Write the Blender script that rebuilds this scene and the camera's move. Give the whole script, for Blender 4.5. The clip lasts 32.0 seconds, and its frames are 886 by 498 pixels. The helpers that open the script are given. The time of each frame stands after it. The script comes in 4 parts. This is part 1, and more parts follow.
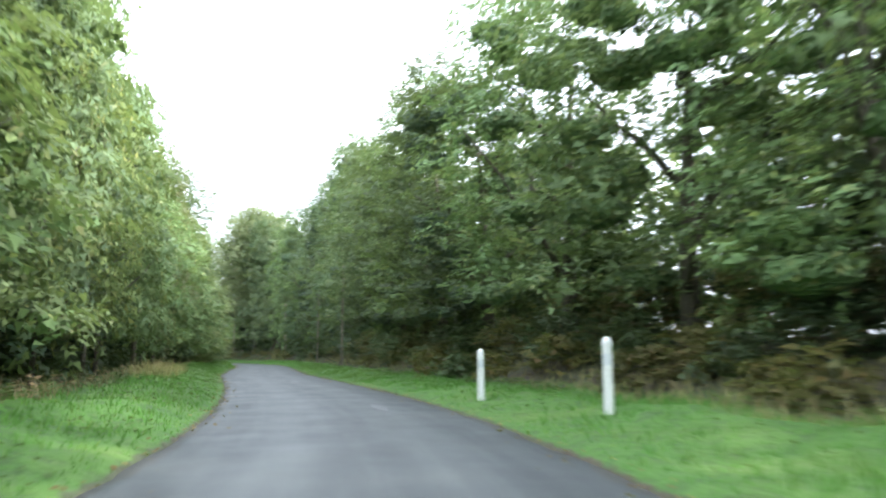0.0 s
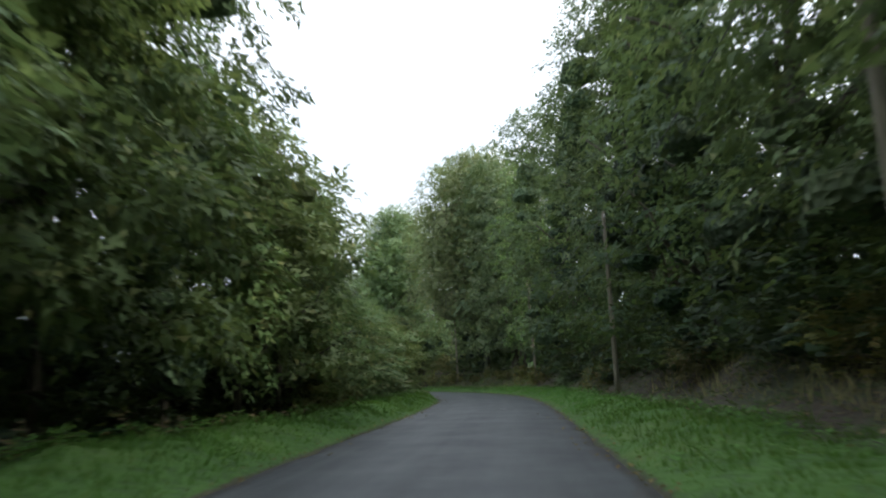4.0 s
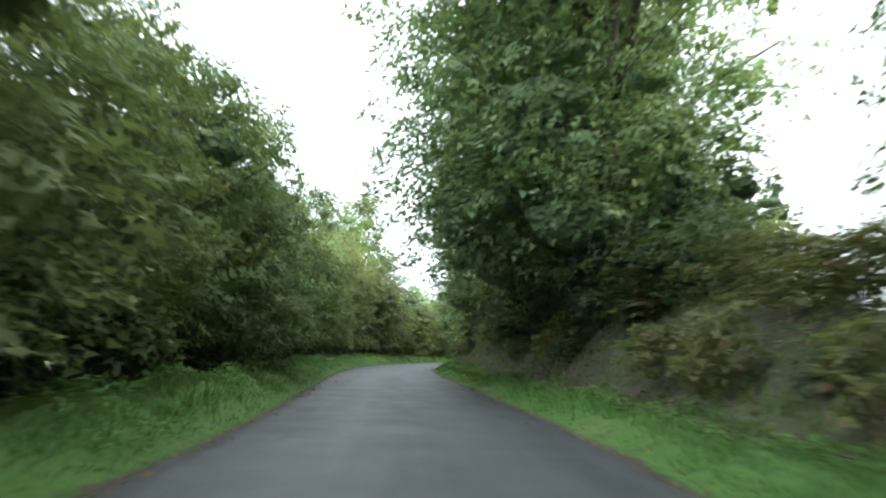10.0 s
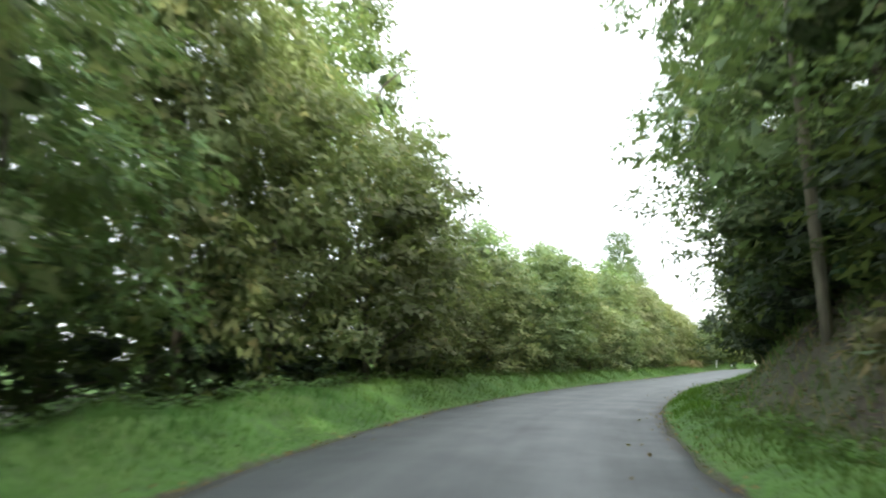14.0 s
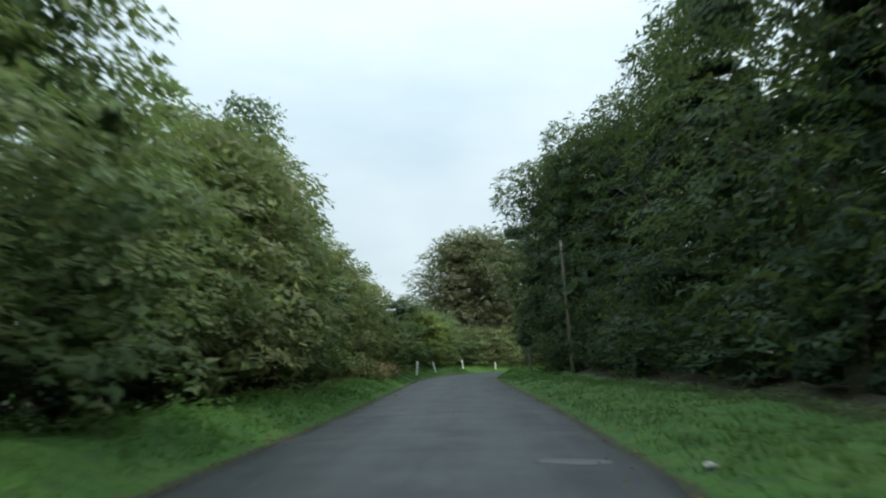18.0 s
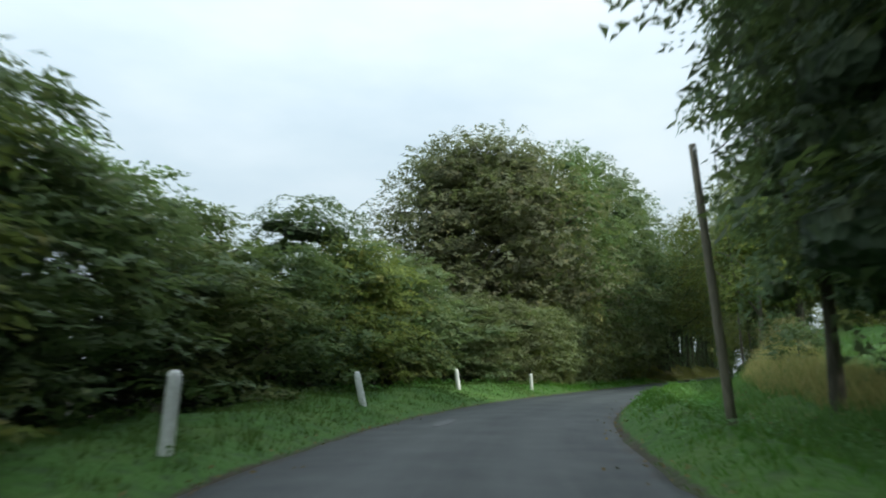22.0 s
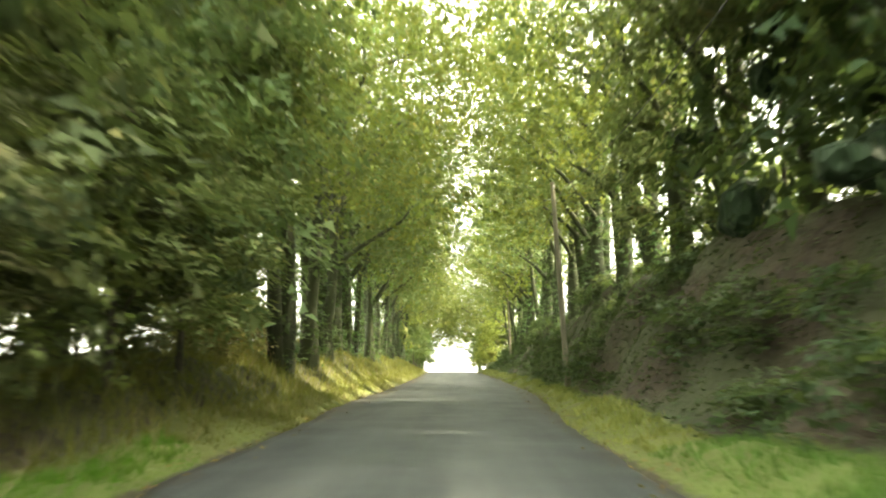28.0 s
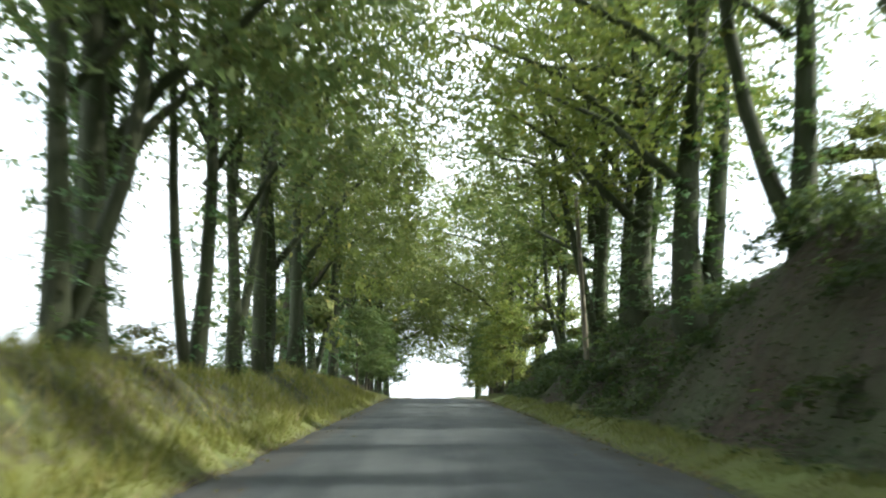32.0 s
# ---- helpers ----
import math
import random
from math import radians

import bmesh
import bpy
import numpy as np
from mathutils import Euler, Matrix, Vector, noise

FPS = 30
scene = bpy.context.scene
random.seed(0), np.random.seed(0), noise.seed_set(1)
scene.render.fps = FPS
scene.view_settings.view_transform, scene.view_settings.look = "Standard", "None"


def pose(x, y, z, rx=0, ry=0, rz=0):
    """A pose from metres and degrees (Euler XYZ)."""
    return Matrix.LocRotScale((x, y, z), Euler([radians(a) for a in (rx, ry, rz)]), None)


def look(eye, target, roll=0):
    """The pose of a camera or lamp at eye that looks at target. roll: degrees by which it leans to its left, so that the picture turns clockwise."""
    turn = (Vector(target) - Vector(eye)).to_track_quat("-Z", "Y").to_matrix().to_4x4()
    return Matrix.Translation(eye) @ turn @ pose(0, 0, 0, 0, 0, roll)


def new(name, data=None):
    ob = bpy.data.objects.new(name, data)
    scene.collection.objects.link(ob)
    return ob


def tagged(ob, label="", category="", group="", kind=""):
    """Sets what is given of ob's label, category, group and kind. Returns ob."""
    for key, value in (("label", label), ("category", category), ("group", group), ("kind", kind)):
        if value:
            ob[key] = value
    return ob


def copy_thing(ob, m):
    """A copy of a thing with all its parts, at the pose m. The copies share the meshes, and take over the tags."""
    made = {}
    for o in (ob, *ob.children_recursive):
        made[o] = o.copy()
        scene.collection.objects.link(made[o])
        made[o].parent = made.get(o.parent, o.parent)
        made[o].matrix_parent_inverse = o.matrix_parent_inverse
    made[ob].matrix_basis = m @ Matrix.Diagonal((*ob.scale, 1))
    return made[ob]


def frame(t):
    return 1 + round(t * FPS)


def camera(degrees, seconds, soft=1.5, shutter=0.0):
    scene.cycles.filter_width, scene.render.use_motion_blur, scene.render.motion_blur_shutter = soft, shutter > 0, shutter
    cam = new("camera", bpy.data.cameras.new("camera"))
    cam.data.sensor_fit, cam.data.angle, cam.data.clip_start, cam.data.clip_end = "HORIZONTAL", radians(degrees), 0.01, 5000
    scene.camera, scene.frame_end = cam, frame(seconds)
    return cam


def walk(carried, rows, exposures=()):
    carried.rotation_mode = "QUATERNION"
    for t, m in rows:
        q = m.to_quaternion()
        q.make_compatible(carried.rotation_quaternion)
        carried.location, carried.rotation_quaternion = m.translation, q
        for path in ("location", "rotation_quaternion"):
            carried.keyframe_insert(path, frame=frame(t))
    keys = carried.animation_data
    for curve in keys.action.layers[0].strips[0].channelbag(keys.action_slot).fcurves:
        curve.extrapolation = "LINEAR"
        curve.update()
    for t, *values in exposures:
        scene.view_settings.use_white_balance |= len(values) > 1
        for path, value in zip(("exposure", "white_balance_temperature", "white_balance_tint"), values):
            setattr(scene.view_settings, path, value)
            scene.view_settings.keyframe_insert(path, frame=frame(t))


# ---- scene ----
# seconds, place, yaw, pitch, roll
PATH = [
    (0.0, 0.00, 0.00, 1.05, 0.0, 8.5, 0.0),
    (0.5, -0.23, 4.80, 1.05, 6.5, 8.7, -0.5),
    (1.0, -0.96, 9.84, 1.05, 11.6, 8.9, -1.1),
    (1.5, -1.91, 14.35, 1.05, 14.9, 9.2, -1.8),
    (2.0, -3.07, 19.12, 1.05, 17.4, 9.6, -1.6),
    (2.5, -4.26, 23.42, 1.05, 18.7, 9.8, -1.6),
    (3.0, -5.61, 28.07, 1.05, 19.4, 10.1, -2.1),
    (3.5, -6.83, 32.17, 1.05, 19.5, 10.2, -2.6),
    (5.5, -11.91, 50.33, 1.05, 18.0, 11.3, 0.0),
    (6.0, -13.23, 55.31, 1.05, 18.0, 11.2, 0.5),
    (6.5, -14.63, 59.95, 1.05, 17.8, 11.1, 0.5),
    (7.0, -16.01, 64.81, 1.05, 17.6, 10.9, 0.8),
    (7.5, -17.39, 69.06, 1.05, 17.6, 10.6, 0.6),
    (8.0, -19.10, 73.70, 1.05, 21.3, 10.0, 1.8),
    (8.5, -21.05, 77.86, 1.05, 26.4, 9.1, 1.5),
    (9.0, -23.43, 82.40, 1.05, 31.5, 8.7, 2.0),
    (9.5, -25.93, 86.41, 1.05, 35.4, 8.5, 1.7),
    (10.0, -28.85, 90.47, 1.05, 39.1, 8.2, 1.5),
    (10.5, -31.74, 94.14, 1.05, 41.6, 8.0, 0.7),
    (11.0, -35.11, 98.06, 1.05, 43.5, 8.6, 0.1),
    (11.5, -38.20, 101.44, 1.05, 45.6, 8.7, -0.7),
    (12.0, -41.54, 104.96, 1.05, 47.2, 8.5, -0.1),
    (12.5, -44.67, 108.13, 1.05, 47.6, 8.2, -0.4),
    (13.0, -48.01, 111.65, 1.05, 47.4, 8.1, -0.1),
    (13.5, -51.18, 114.93, 1.05, 46.3, 8.5, 0.5),
    (14.0, -54.37, 118.60, 1.05, 43.6, 8.9, -0.0),
    (14.5, -56.92, 122.16, 1.05, 40.3, 9.2, -0.8),
    (15.0, -59.47, 126.01, 1.05, 36.2, 9.6, 0.3),
    (15.5, -61.42, 129.55, 1.05, 31.5, 9.3, -0.4),
    (17.5, -68.34, 146.41, 1.05, 18.6, 8.6, -1.3),
    (18.0, -69.85, 151.31, 1.05, 18.4, 9.0, -1.1),
    (18.5, -71.16, 155.84, 1.05, 18.2, 8.9, -0.7),
    (19.0, -72.60, 160.51, 1.05, 18.2, 9.1, 0.1),
    (19.5, -73.86, 164.90, 1.05, 18.3, 9.0, -0.5),
    (20.0, -75.30, 169.56, 1.05, 18.3, 9.1, -1.8),
    (20.5, -76.58, 173.77, 1.05, 18.3, 9.2, -1.6),
    (21.0, -78.00, 178.35, 1.05, 18.6, 9.5, -0.5),
    (21.5, -79.37, 182.54, 1.05, 18.6, 9.6, 0.1),
    (22.0, -80.56, 186.69, 1.05, 18.4, 9.7, -0.3),
    (22.5, -81.62, 190.72, 1.05, 17.4, 9.7, -0.2),
    (23.0, -82.40, 194.93, 1.05, 15.6, 9.7, -0.5),
    (23.5, -82.96, 198.95, 1.05, 11.9, 9.7, -1.1),
    (24.0, -83.23, 203.41, 1.05, 6.8, 9.6, -0.9),
    (24.5, -83.24, 207.53, 1.05, 3.0, 9.6, -0.7),
    (25.0, -83.16, 211.93, 1.05, -0.1, 9.8, 0.5),
    (25.5, -82.89, 215.97, 1.05, -1.6, 10.2, 2.2),
    (26.0, -82.54, 220.30, 1.05, -3.7, 10.6, 1.3),
    (26.5, -82.08, 224.32, 1.05, -5.4, 10.8, -0.0),
    (28.5, -79.86, 241.94, 1.05, -7.1, 8.7, 0.0),
    (29.0, -79.20, 246.73, 1.05, -7.2, 9.1, -0.5),
    (29.5, -78.71, 251.13, 1.05, -7.2, 9.6, 0.6),
    (30.0, -78.10, 255.79, 1.05, -7.0, 10.1, 1.2),
    (30.5, -77.48, 260.02, 1.05, -7.1, 10.4, 1.1),
    (31.0, -76.83, 264.45, 1.05, -7.4, 10.6, 1.1),
    (31.5, -76.44, 268.38, 1.05, -7.9, 10.5, 0.6),
    (32.0, -75.81, 272.65, 1.05, -8.2, 10.4, 0.3),
]
cam = camera(64.0, 32.0, soft=2.0, shutter=0.45)
EXPOSURE = [(0.0, 1.7, 5900, 8.0), (1.0, 1.4, 5950, 8.0), (2.0, 1.35, 5950, 8.0), (3.0, 0.65, 5800, 11.0), (3.5, 0.45, 5900, 10.0), (6.0, 0.1, 6150, 7.0), (7.5, 1.2, 6250, 4.0), (9.0, 1.4, 6150, 4.0), (10.0, 1.25, 6150, 4.0), (11.0, 1.45, 6200, 5.0), (12.0, 1.15, 6300, 5.0), (13.0, 1.6, 6350, 5.0),
            (14.0, 1.35, 6400, 4.0), (15.0, 0.62, 6500, 2.0), (18.0, -0.28, 5800, -3.0), (21.0, -0.35, 5800, -3.0), (22.0, -0.3, 5850, -1.0), (23.0, 0.05, 5900, -1.0), (24.0, 0.45, 6050, 7.0), (24.5, 0.8, 5850, 10.0), (25.5, 1.5, 6000, 10.0), (26.0, 2.3, 7000, 5.0),
            (26.5, 2.6, 7500, 3.0), (29.0, 2.9, 8600, -4.0), (30.0, 1.9, 8700, -2.0), (31.0, 1.35, 7000, 2.0), (32.0, 1.3, 6100, 4.0)]
walk(cam, [(t, pose(x, y, z) @ pose(0, 0, 0, 0, 0, yaw) @ pose(0, 0, 0, 90 + pitch) @ pose(0, 0, 0, 0, 0, roll)) for t, x, y, z, yaw, pitch, roll in PATH], EXPOSURE)

# ---- world and sun: a bright overcast sky ----
SUN_ELEVATION, SUN_AZIMUTH = 33.0, 96.0
world = bpy.data.worlds.new("sky")
scene.world = world
world.use_nodes = True
wn, wl = world.node_tree.nodes, world.node_tree.links
sky = wn.new("ShaderNodeTexSky")
sky.sky_type, sky.sun_disc = "NISHITA", False
sky.sun_elevation, sky.sun_rotation = radians(SUN_ELEVATION), radians(SUN_AZIMUTH)
sky.air_density, sky.dust_density = 1.0, 3.0
wmap, wtex = wn.new("ShaderNodeTexCoord"), wn.new("ShaderNodeTexNoise")
wtex.inputs["Scale"].default_value, wtex.inputs["Detail"].default_value = 2.2, 6
wsq = wn.new("ShaderNodeMapping")
wsq.inputs["Scale"].default_value = (1, 1, 2.6)
wramp = wn.new("ShaderNodeValToRGB")
wramp.color_ramp.elements[0].position, wramp.color_ramp.elements[0].color = 0.30, (0.73, 0.79, 0.85, 1)
wramp.color_ramp.elements[1].position, wramp.color_ramp.elements[1].color = 0.62, (0.98, 0.98, 1.0, 1)
wscale = wn.new("ShaderNodeVectorMath")
wscale.operation = "SCALE"
wscale.inputs["Scale"].default_value = 8.6
wmix = wn.new("ShaderNodeMix")
wmix.data_type = "RGBA"
wmix.inputs[0].default_value = 0.88
wl.new(wmap.outputs["Generated"], wsq.inputs["Vector"])
wl.new(wsq.outputs["Vector"], wtex.inputs["Vector"])
wl.new(wtex.outputs["Fac"], wramp.inputs["Fac"])
wl.new(wramp.outputs["Color"], wscale.inputs[0])
wl.new(sky.outputs["Color"], wmix.inputs[6])
wl.new(wscale.outputs["Vector"], wmix.inputs[7])
# an overcast sky is about twice as bright overhead as at the horizon
wsep, wover = wn.new("ShaderNodeSeparateXYZ"), wn.new("ShaderNodeMapRange")
wover.inputs["From Min"].default_value, wover.inputs["From Max"].default_value = 0.0, 1.0
wover.inputs["To Min"].default_value, wover.inputs["To Max"].default_value = 1.05, 2.0
wover.interpolation_type = "SMOOTHSTEP"
wall = wn.new("ShaderNodeVectorMath")
wall.operation = "SCALE"
wl.new(wmap.outputs["Generated"], wsep.inputs[0])
wl.new(wsep.outputs["Z"], wover.inputs["Value"])
wl.new(wmix.outputs[2], wall.inputs[0])
wl.new(wover.outputs[0], wall.inputs["Scale"])
wl.new(wall.outputs["Vector"], wn["Background"].inputs["Color"])
wn["Background"].inputs["Strength"].default_value = 0.12

sun_data = bpy.data.lights.new("sun", "SUN")
sun_data.energy, sun_data.angle, sun_data.color = 3.8, radians(2), (1.0, 0.92, 0.78)
sun = new("sun", sun_data)
_az, _el = radians(SUN_AZIMUTH), radians(SUN_ELEVATION)
sun.matrix_world = look((0, 0, 50), (-math.sin(_az) * math.cos(_el), -math.cos(_az) * math.cos(_el), 50 - math.sin(_el)))

# ---- materials ----


def material(name, rough=0.8, metal=0.0):
    m = bpy.data.materials.new(name)
    m.use_nodes = True
    b = m.node_tree.nodes["Principled BSDF"]
    b.inputs["Roughness"].default_value, b.inputs["Metallic"].default_value = rough, metal
    return m, m.node_tree.nodes, m.node_tree.links, b


def noise_tex(nodes, links, scale, detail=4, vec=None, rough=0.55):
    n = nodes.new("ShaderNodeTexNoise")
    n.inputs["Scale"].default_value, n.inputs["Detail"].default_value, n.inputs["Roughness"].default_value = scale, detail, rough
    if vec is None:
        vec = nodes.new("ShaderNodeTexCoord").outputs["Object"]
    links.new(vec, n.inputs["Vector"])
    return n.outputs["Fac"]


def ramp(nodes, links, fac, *stops):
    r = nodes.new("ShaderNodeValToRGB")
    e = r.color_ramp.elements
    while len(e) < len(stops):
        e.new(0.5)
    for el, (p, c) in zip(e, stops):
        el.position, el.color = p, (*c, 1)
    links.new(fac, r.inputs["Fac"])
    return r.outputs["Color"]


def mix(nodes, links, fac, a, b, mode="MIX"):
    n = nodes.new("ShaderNodeMix")
    n.data_type, n.blend_type = "RGBA", mode
    for sock, v in ((n.inputs[0], fac), (n.inputs[6], a), (n.inputs[7], b)):
        if isinstance(v, (int, float)):
            sock.default_value = v
        elif isinstance(v, tuple):
            sock.default_value = (*v, 1)
        else:
            links.new(v, sock)
    return n.outputs[2]


def maths(nodes, links, op, a, b=0.0):
    n = nodes.new("ShaderNodeMath")
    n.operation = op
    for sock, v in zip(n.inputs, (a, b)):
        if isinstance(v, (int, float)):
            sock.default_value = v
        else:
            links.new(v, sock)
    return n.outputs[0]


def bump(nodes, links, bsdf, height, strength=0.4, distance=0.02):
    n = nodes.new("ShaderNodeBump")
    n.inputs["Strength"].default_value, n.inputs["Distance"].default_value = strength, distance
    links.new(height, n.inputs["Height"])
    links.new(n.outputs["Normal"], bsdf.inputs["Normal"])


INSIDE = {}


def leaf_material(name, dark, light, odd, odd_share=0.12, rough=0.7, through_light=0.36, mass=False):
    """Leaves: each with its own tint, some turning, light coming through them. mass: the same leaves packed so thickly that they make one rough body."""
    m, n, l, b = material(name, rough)
    geo, info = n.new("ShaderNodeNewGeometry"), n.new("ShaderNodeObjectInfo")
    if mass:
        vor = n.new("ShaderNodeTexVoronoi")
        vor.inputs["Scale"].default_value = 5.5
        l.new(n.new("ShaderNodeTexCoord").outputs["Object"], vor.inputs["Vector"])
        tint = n.new("ShaderNodeSeparateColor")
        l.new(vor.outputs["Color"], tint.inputs[0])
        pick_, through_light = tint.outputs[0], 0.0
        bump(n, l, b, vor.outputs["Distance"], 1.0, 0.25)
    else:
        pick_ = geo.outputs["Random Per Island"]
        INSIDE[m.name] = leaf_material(name + "_mass", dark, light, odd, odd_share, rough, through_light, True)
    c = ramp(n, l, pick_, (0.0, tuple(0.6 * p + 0.4 * q for p, q in zip(dark, light))), (0.62, light), (1 - odd_share, light), (1.0, odd))
    hsv = n.new("ShaderNodeHueSaturation")
    l.new(maths(n, l, "ADD", maths(n, l, "MULTIPLY", info.outputs["Random"], 0.03), 0.485), hsv.inputs["Hue"])
    l.new(maths(n, l, "ADD", maths(n, l, "MULTIPLY", info.outputs["Random"], 0.62), 0.72), hsv.inputs["Value"])
    l.new(maths(n, l, "ADD", maths(n, l, "MULTIPLY", maths(n, l, "FRACT", maths(n, l, "MULTIPLY", info.outputs["Random"], 7.31)), 0.3), 0.78), hsv.inputs["Saturation"])
    l.new(c, hsv.inputs["Color"])
    l.new(hsv.outputs["Color"], b.inputs["Base Color"])
    b.inputs["Specular IOR Level"].default_value = 0.2
    tr, mx = n.new("ShaderNodeBsdfTranslucent"), n.new("ShaderNodeMixShader")
    l.new(mix(n, l, 0.5, hsv.outputs["Color"], (0.24, 0.32, 0.07)), tr.inputs["Color"])
    mx.inputs[0].default_value = through_light
    l.new(b.outputs[0], mx.inputs[1])
    l.new(tr.outputs[0], mx.inputs[2])
    l.new(mx.outputs[0], n["Material Output"].inputs["Surface"])
    return m


LEAF_GREEN = leaf_material("leaf_green", (0.062, 0.100, 0.044), (0.142, 0.208, 0.082), (0.24, 0.26, 0.10))
LEAF_DARK = leaf_material("leaf_dark", (0.036, 0.060, 0.034), (0.088, 0.128, 0.064), (0.14, 0.17, 0.075), 0.08)
LEAF_OLIVE = leaf_material("leaf_olive", (0.076, 0.096, 0.038), (0.170, 0.205, 0.080), (0.25, 0.23, 0.09), 0.15)
LEAF_DULL = leaf_material("leaf_dull", (0.062, 0.066, 0.040), (0.140, 0.142, 0.082), (0.21, 0.18, 0.09), 0.15)
LEAF_YELLOW = leaf_material("leaf_yellow", (0.080, 0.105, 0.028), (0.190, 0.222, 0.058), (0.30, 0.27, 0.075), 0.2, 0.7, 0.4)
# near-black: ivy's own leaf, also shade put into the beeches' and thickets' colour
LEAF_IVY_SHADE = leaf_material("leaf_ivy_shade", (0.013, 0.028, 0.014), (0.034, 0.062, 0.028), (0.07, 0.10, 0.045), 0.1, 0.65)
LEAF_FERN = leaf_material("leaf_fern", (0.060, 0.070, 0.022), (0.150, 0.140, 0.050), (0.20, 0.12, 0.045), 0.3)
LEAF_CLIMBER = leaf_material("leaf_climber", (0.030, 0.065, 0.028), (0.072, 0.145, 0.055), (0.12, 0.18, 0.07), 0.1, 0.4)
GRASS_YELLOW = leaf_material("grass_yellow", (0.13, 0.145, 0.04), (0.23, 0.24, 0.07), (0.28, 0.25, 0.10), 0.2)
GRASS_BLADE = leaf_material("grass_blade", (0.044, 0.122, 0.017), (0.081, 0.198, 0.027), (0.15, 0.21, 0.04), 0.14)
GRASS_DRY = leaf_material("grass_dry", (0.16, 0.15, 0.06), (0.33, 0.28, 0.13), (0.40, 0.30, 0.16), 0.2)


def bark_material(name, a, b_, moss=0.3):
    m, n, l, b = material(name, 0.9)
    tc, mp = n.new("ShaderNodeTexCoord"), n.new("ShaderNodeMapping")
    mp.inputs["Scale"].default_value = (9, 9, 1.6)
    l.new(tc.outputs["Object"], mp.inputs["Vector"])
    f = noise_tex(n, l, 1.6, 6, mp.outputs["Vector"])
    c = ramp(n, l, f, (0.3, a), (0.7, b_))
    g = noise_tex(n, l, 1.3, 4)
    c = mix(n, l, maths(n, l, "MULTIPLY", g, moss * 2 * 0.6), c, (0.05, 0.075, 0.025))
    l.new(c, b.inputs["Base Color"])
    bump(n, l, b, f, 0.8, 0.03)
    return m


BARK = bark_material("bark", (0.035, 0.028, 0.022), (0.13, 0.11, 0.085))
BARK_PALE = bark_material("bark_pale", (0.10, 0.09, 0.07), (0.27, 0.24, 0.19), 0.15)
BARK_MOSSY = bark_material("bark_mossy", (0.022, 0.021, 0.015), (0.072, 0.068, 0.046), 0.7)
POLE_WOOD = bark_material("pole_wood", (0.13, 0.115, 0.09), (0.25, 0.22, 0.16), 0.2)


def asphalt():
    m, n, l, b = material("asphalt", 0.55)
    uv = n.new("ShaderNodeUVMap")
    uv.uv_map = "lane"
    sep = n.new("ShaderNodeSeparateXYZ")
    l.new(uv.outputs["UV"], sep.inputs[0])
    fine = noise_tex(n, l, 90, 3, None, 0.7)
    wide = noise_tex(n, l, 0.9, 5)
    mp = n.new("ShaderNodeMapping")
    mp.inputs["Scale"].default_value = (1.5, 0.10, 1)
    l.new(uv.outputs["UV"], mp.inputs["Vector"])
    streak = noise_tex(n, l, 2.2, 5, mp.outputs["Vector"])
    c = ramp(n, l, fine, (0.32, (0.015, 0.019, 0.020)), (0.68, (0.036, 0.044, 0.047)))
    c = mix(n, l, ramp(n, l, streak, (0.42, (0, 0, 0)), (0.66, (0.7, 0.7, 0.7))), c, (0.054, 0.062, 0.063))
    # two worn wheel tracks
    a = maths(n, l, "ABSOLUTE", maths(n, l, "SUBTRACT", maths(n, l, "ABSOLUTE", sep.outputs[0]), 0.8))
    tr = ramp(n, l, a, (0.1, (0.55, 0.55, 0.55)), (0.6, (0, 0, 0)))
    c = mix(n, l, maths(n, l, "MULTIPLY", tr, wide), c, (0.083, 0.093, 0.093))
    # leaf litter and soil at the edges
    dirt = maths(n, l, "MULTIPLY", maths(n, l, "GREATER_THAN", maths(n, l, "ADD", maths(n, l, "ABSOLUTE", sep.outputs[0]), maths(n, l, "MULTIPLY", wide, 0.7)), 2.4), 0.5)
    c = mix(n, l, dirt, c, (0.040, 0.034, 0.024))
    l.new(c, b.inputs["Base Color"])
    l.new(ramp(n, l, wide, (0.3, (0.55, 0.55, 0.55)), (0.7, (0.7, 0.7, 0.7))), b.inputs["Roughness"])
    bump(n, l, b, fine, 0.35, 0.006)
    return m


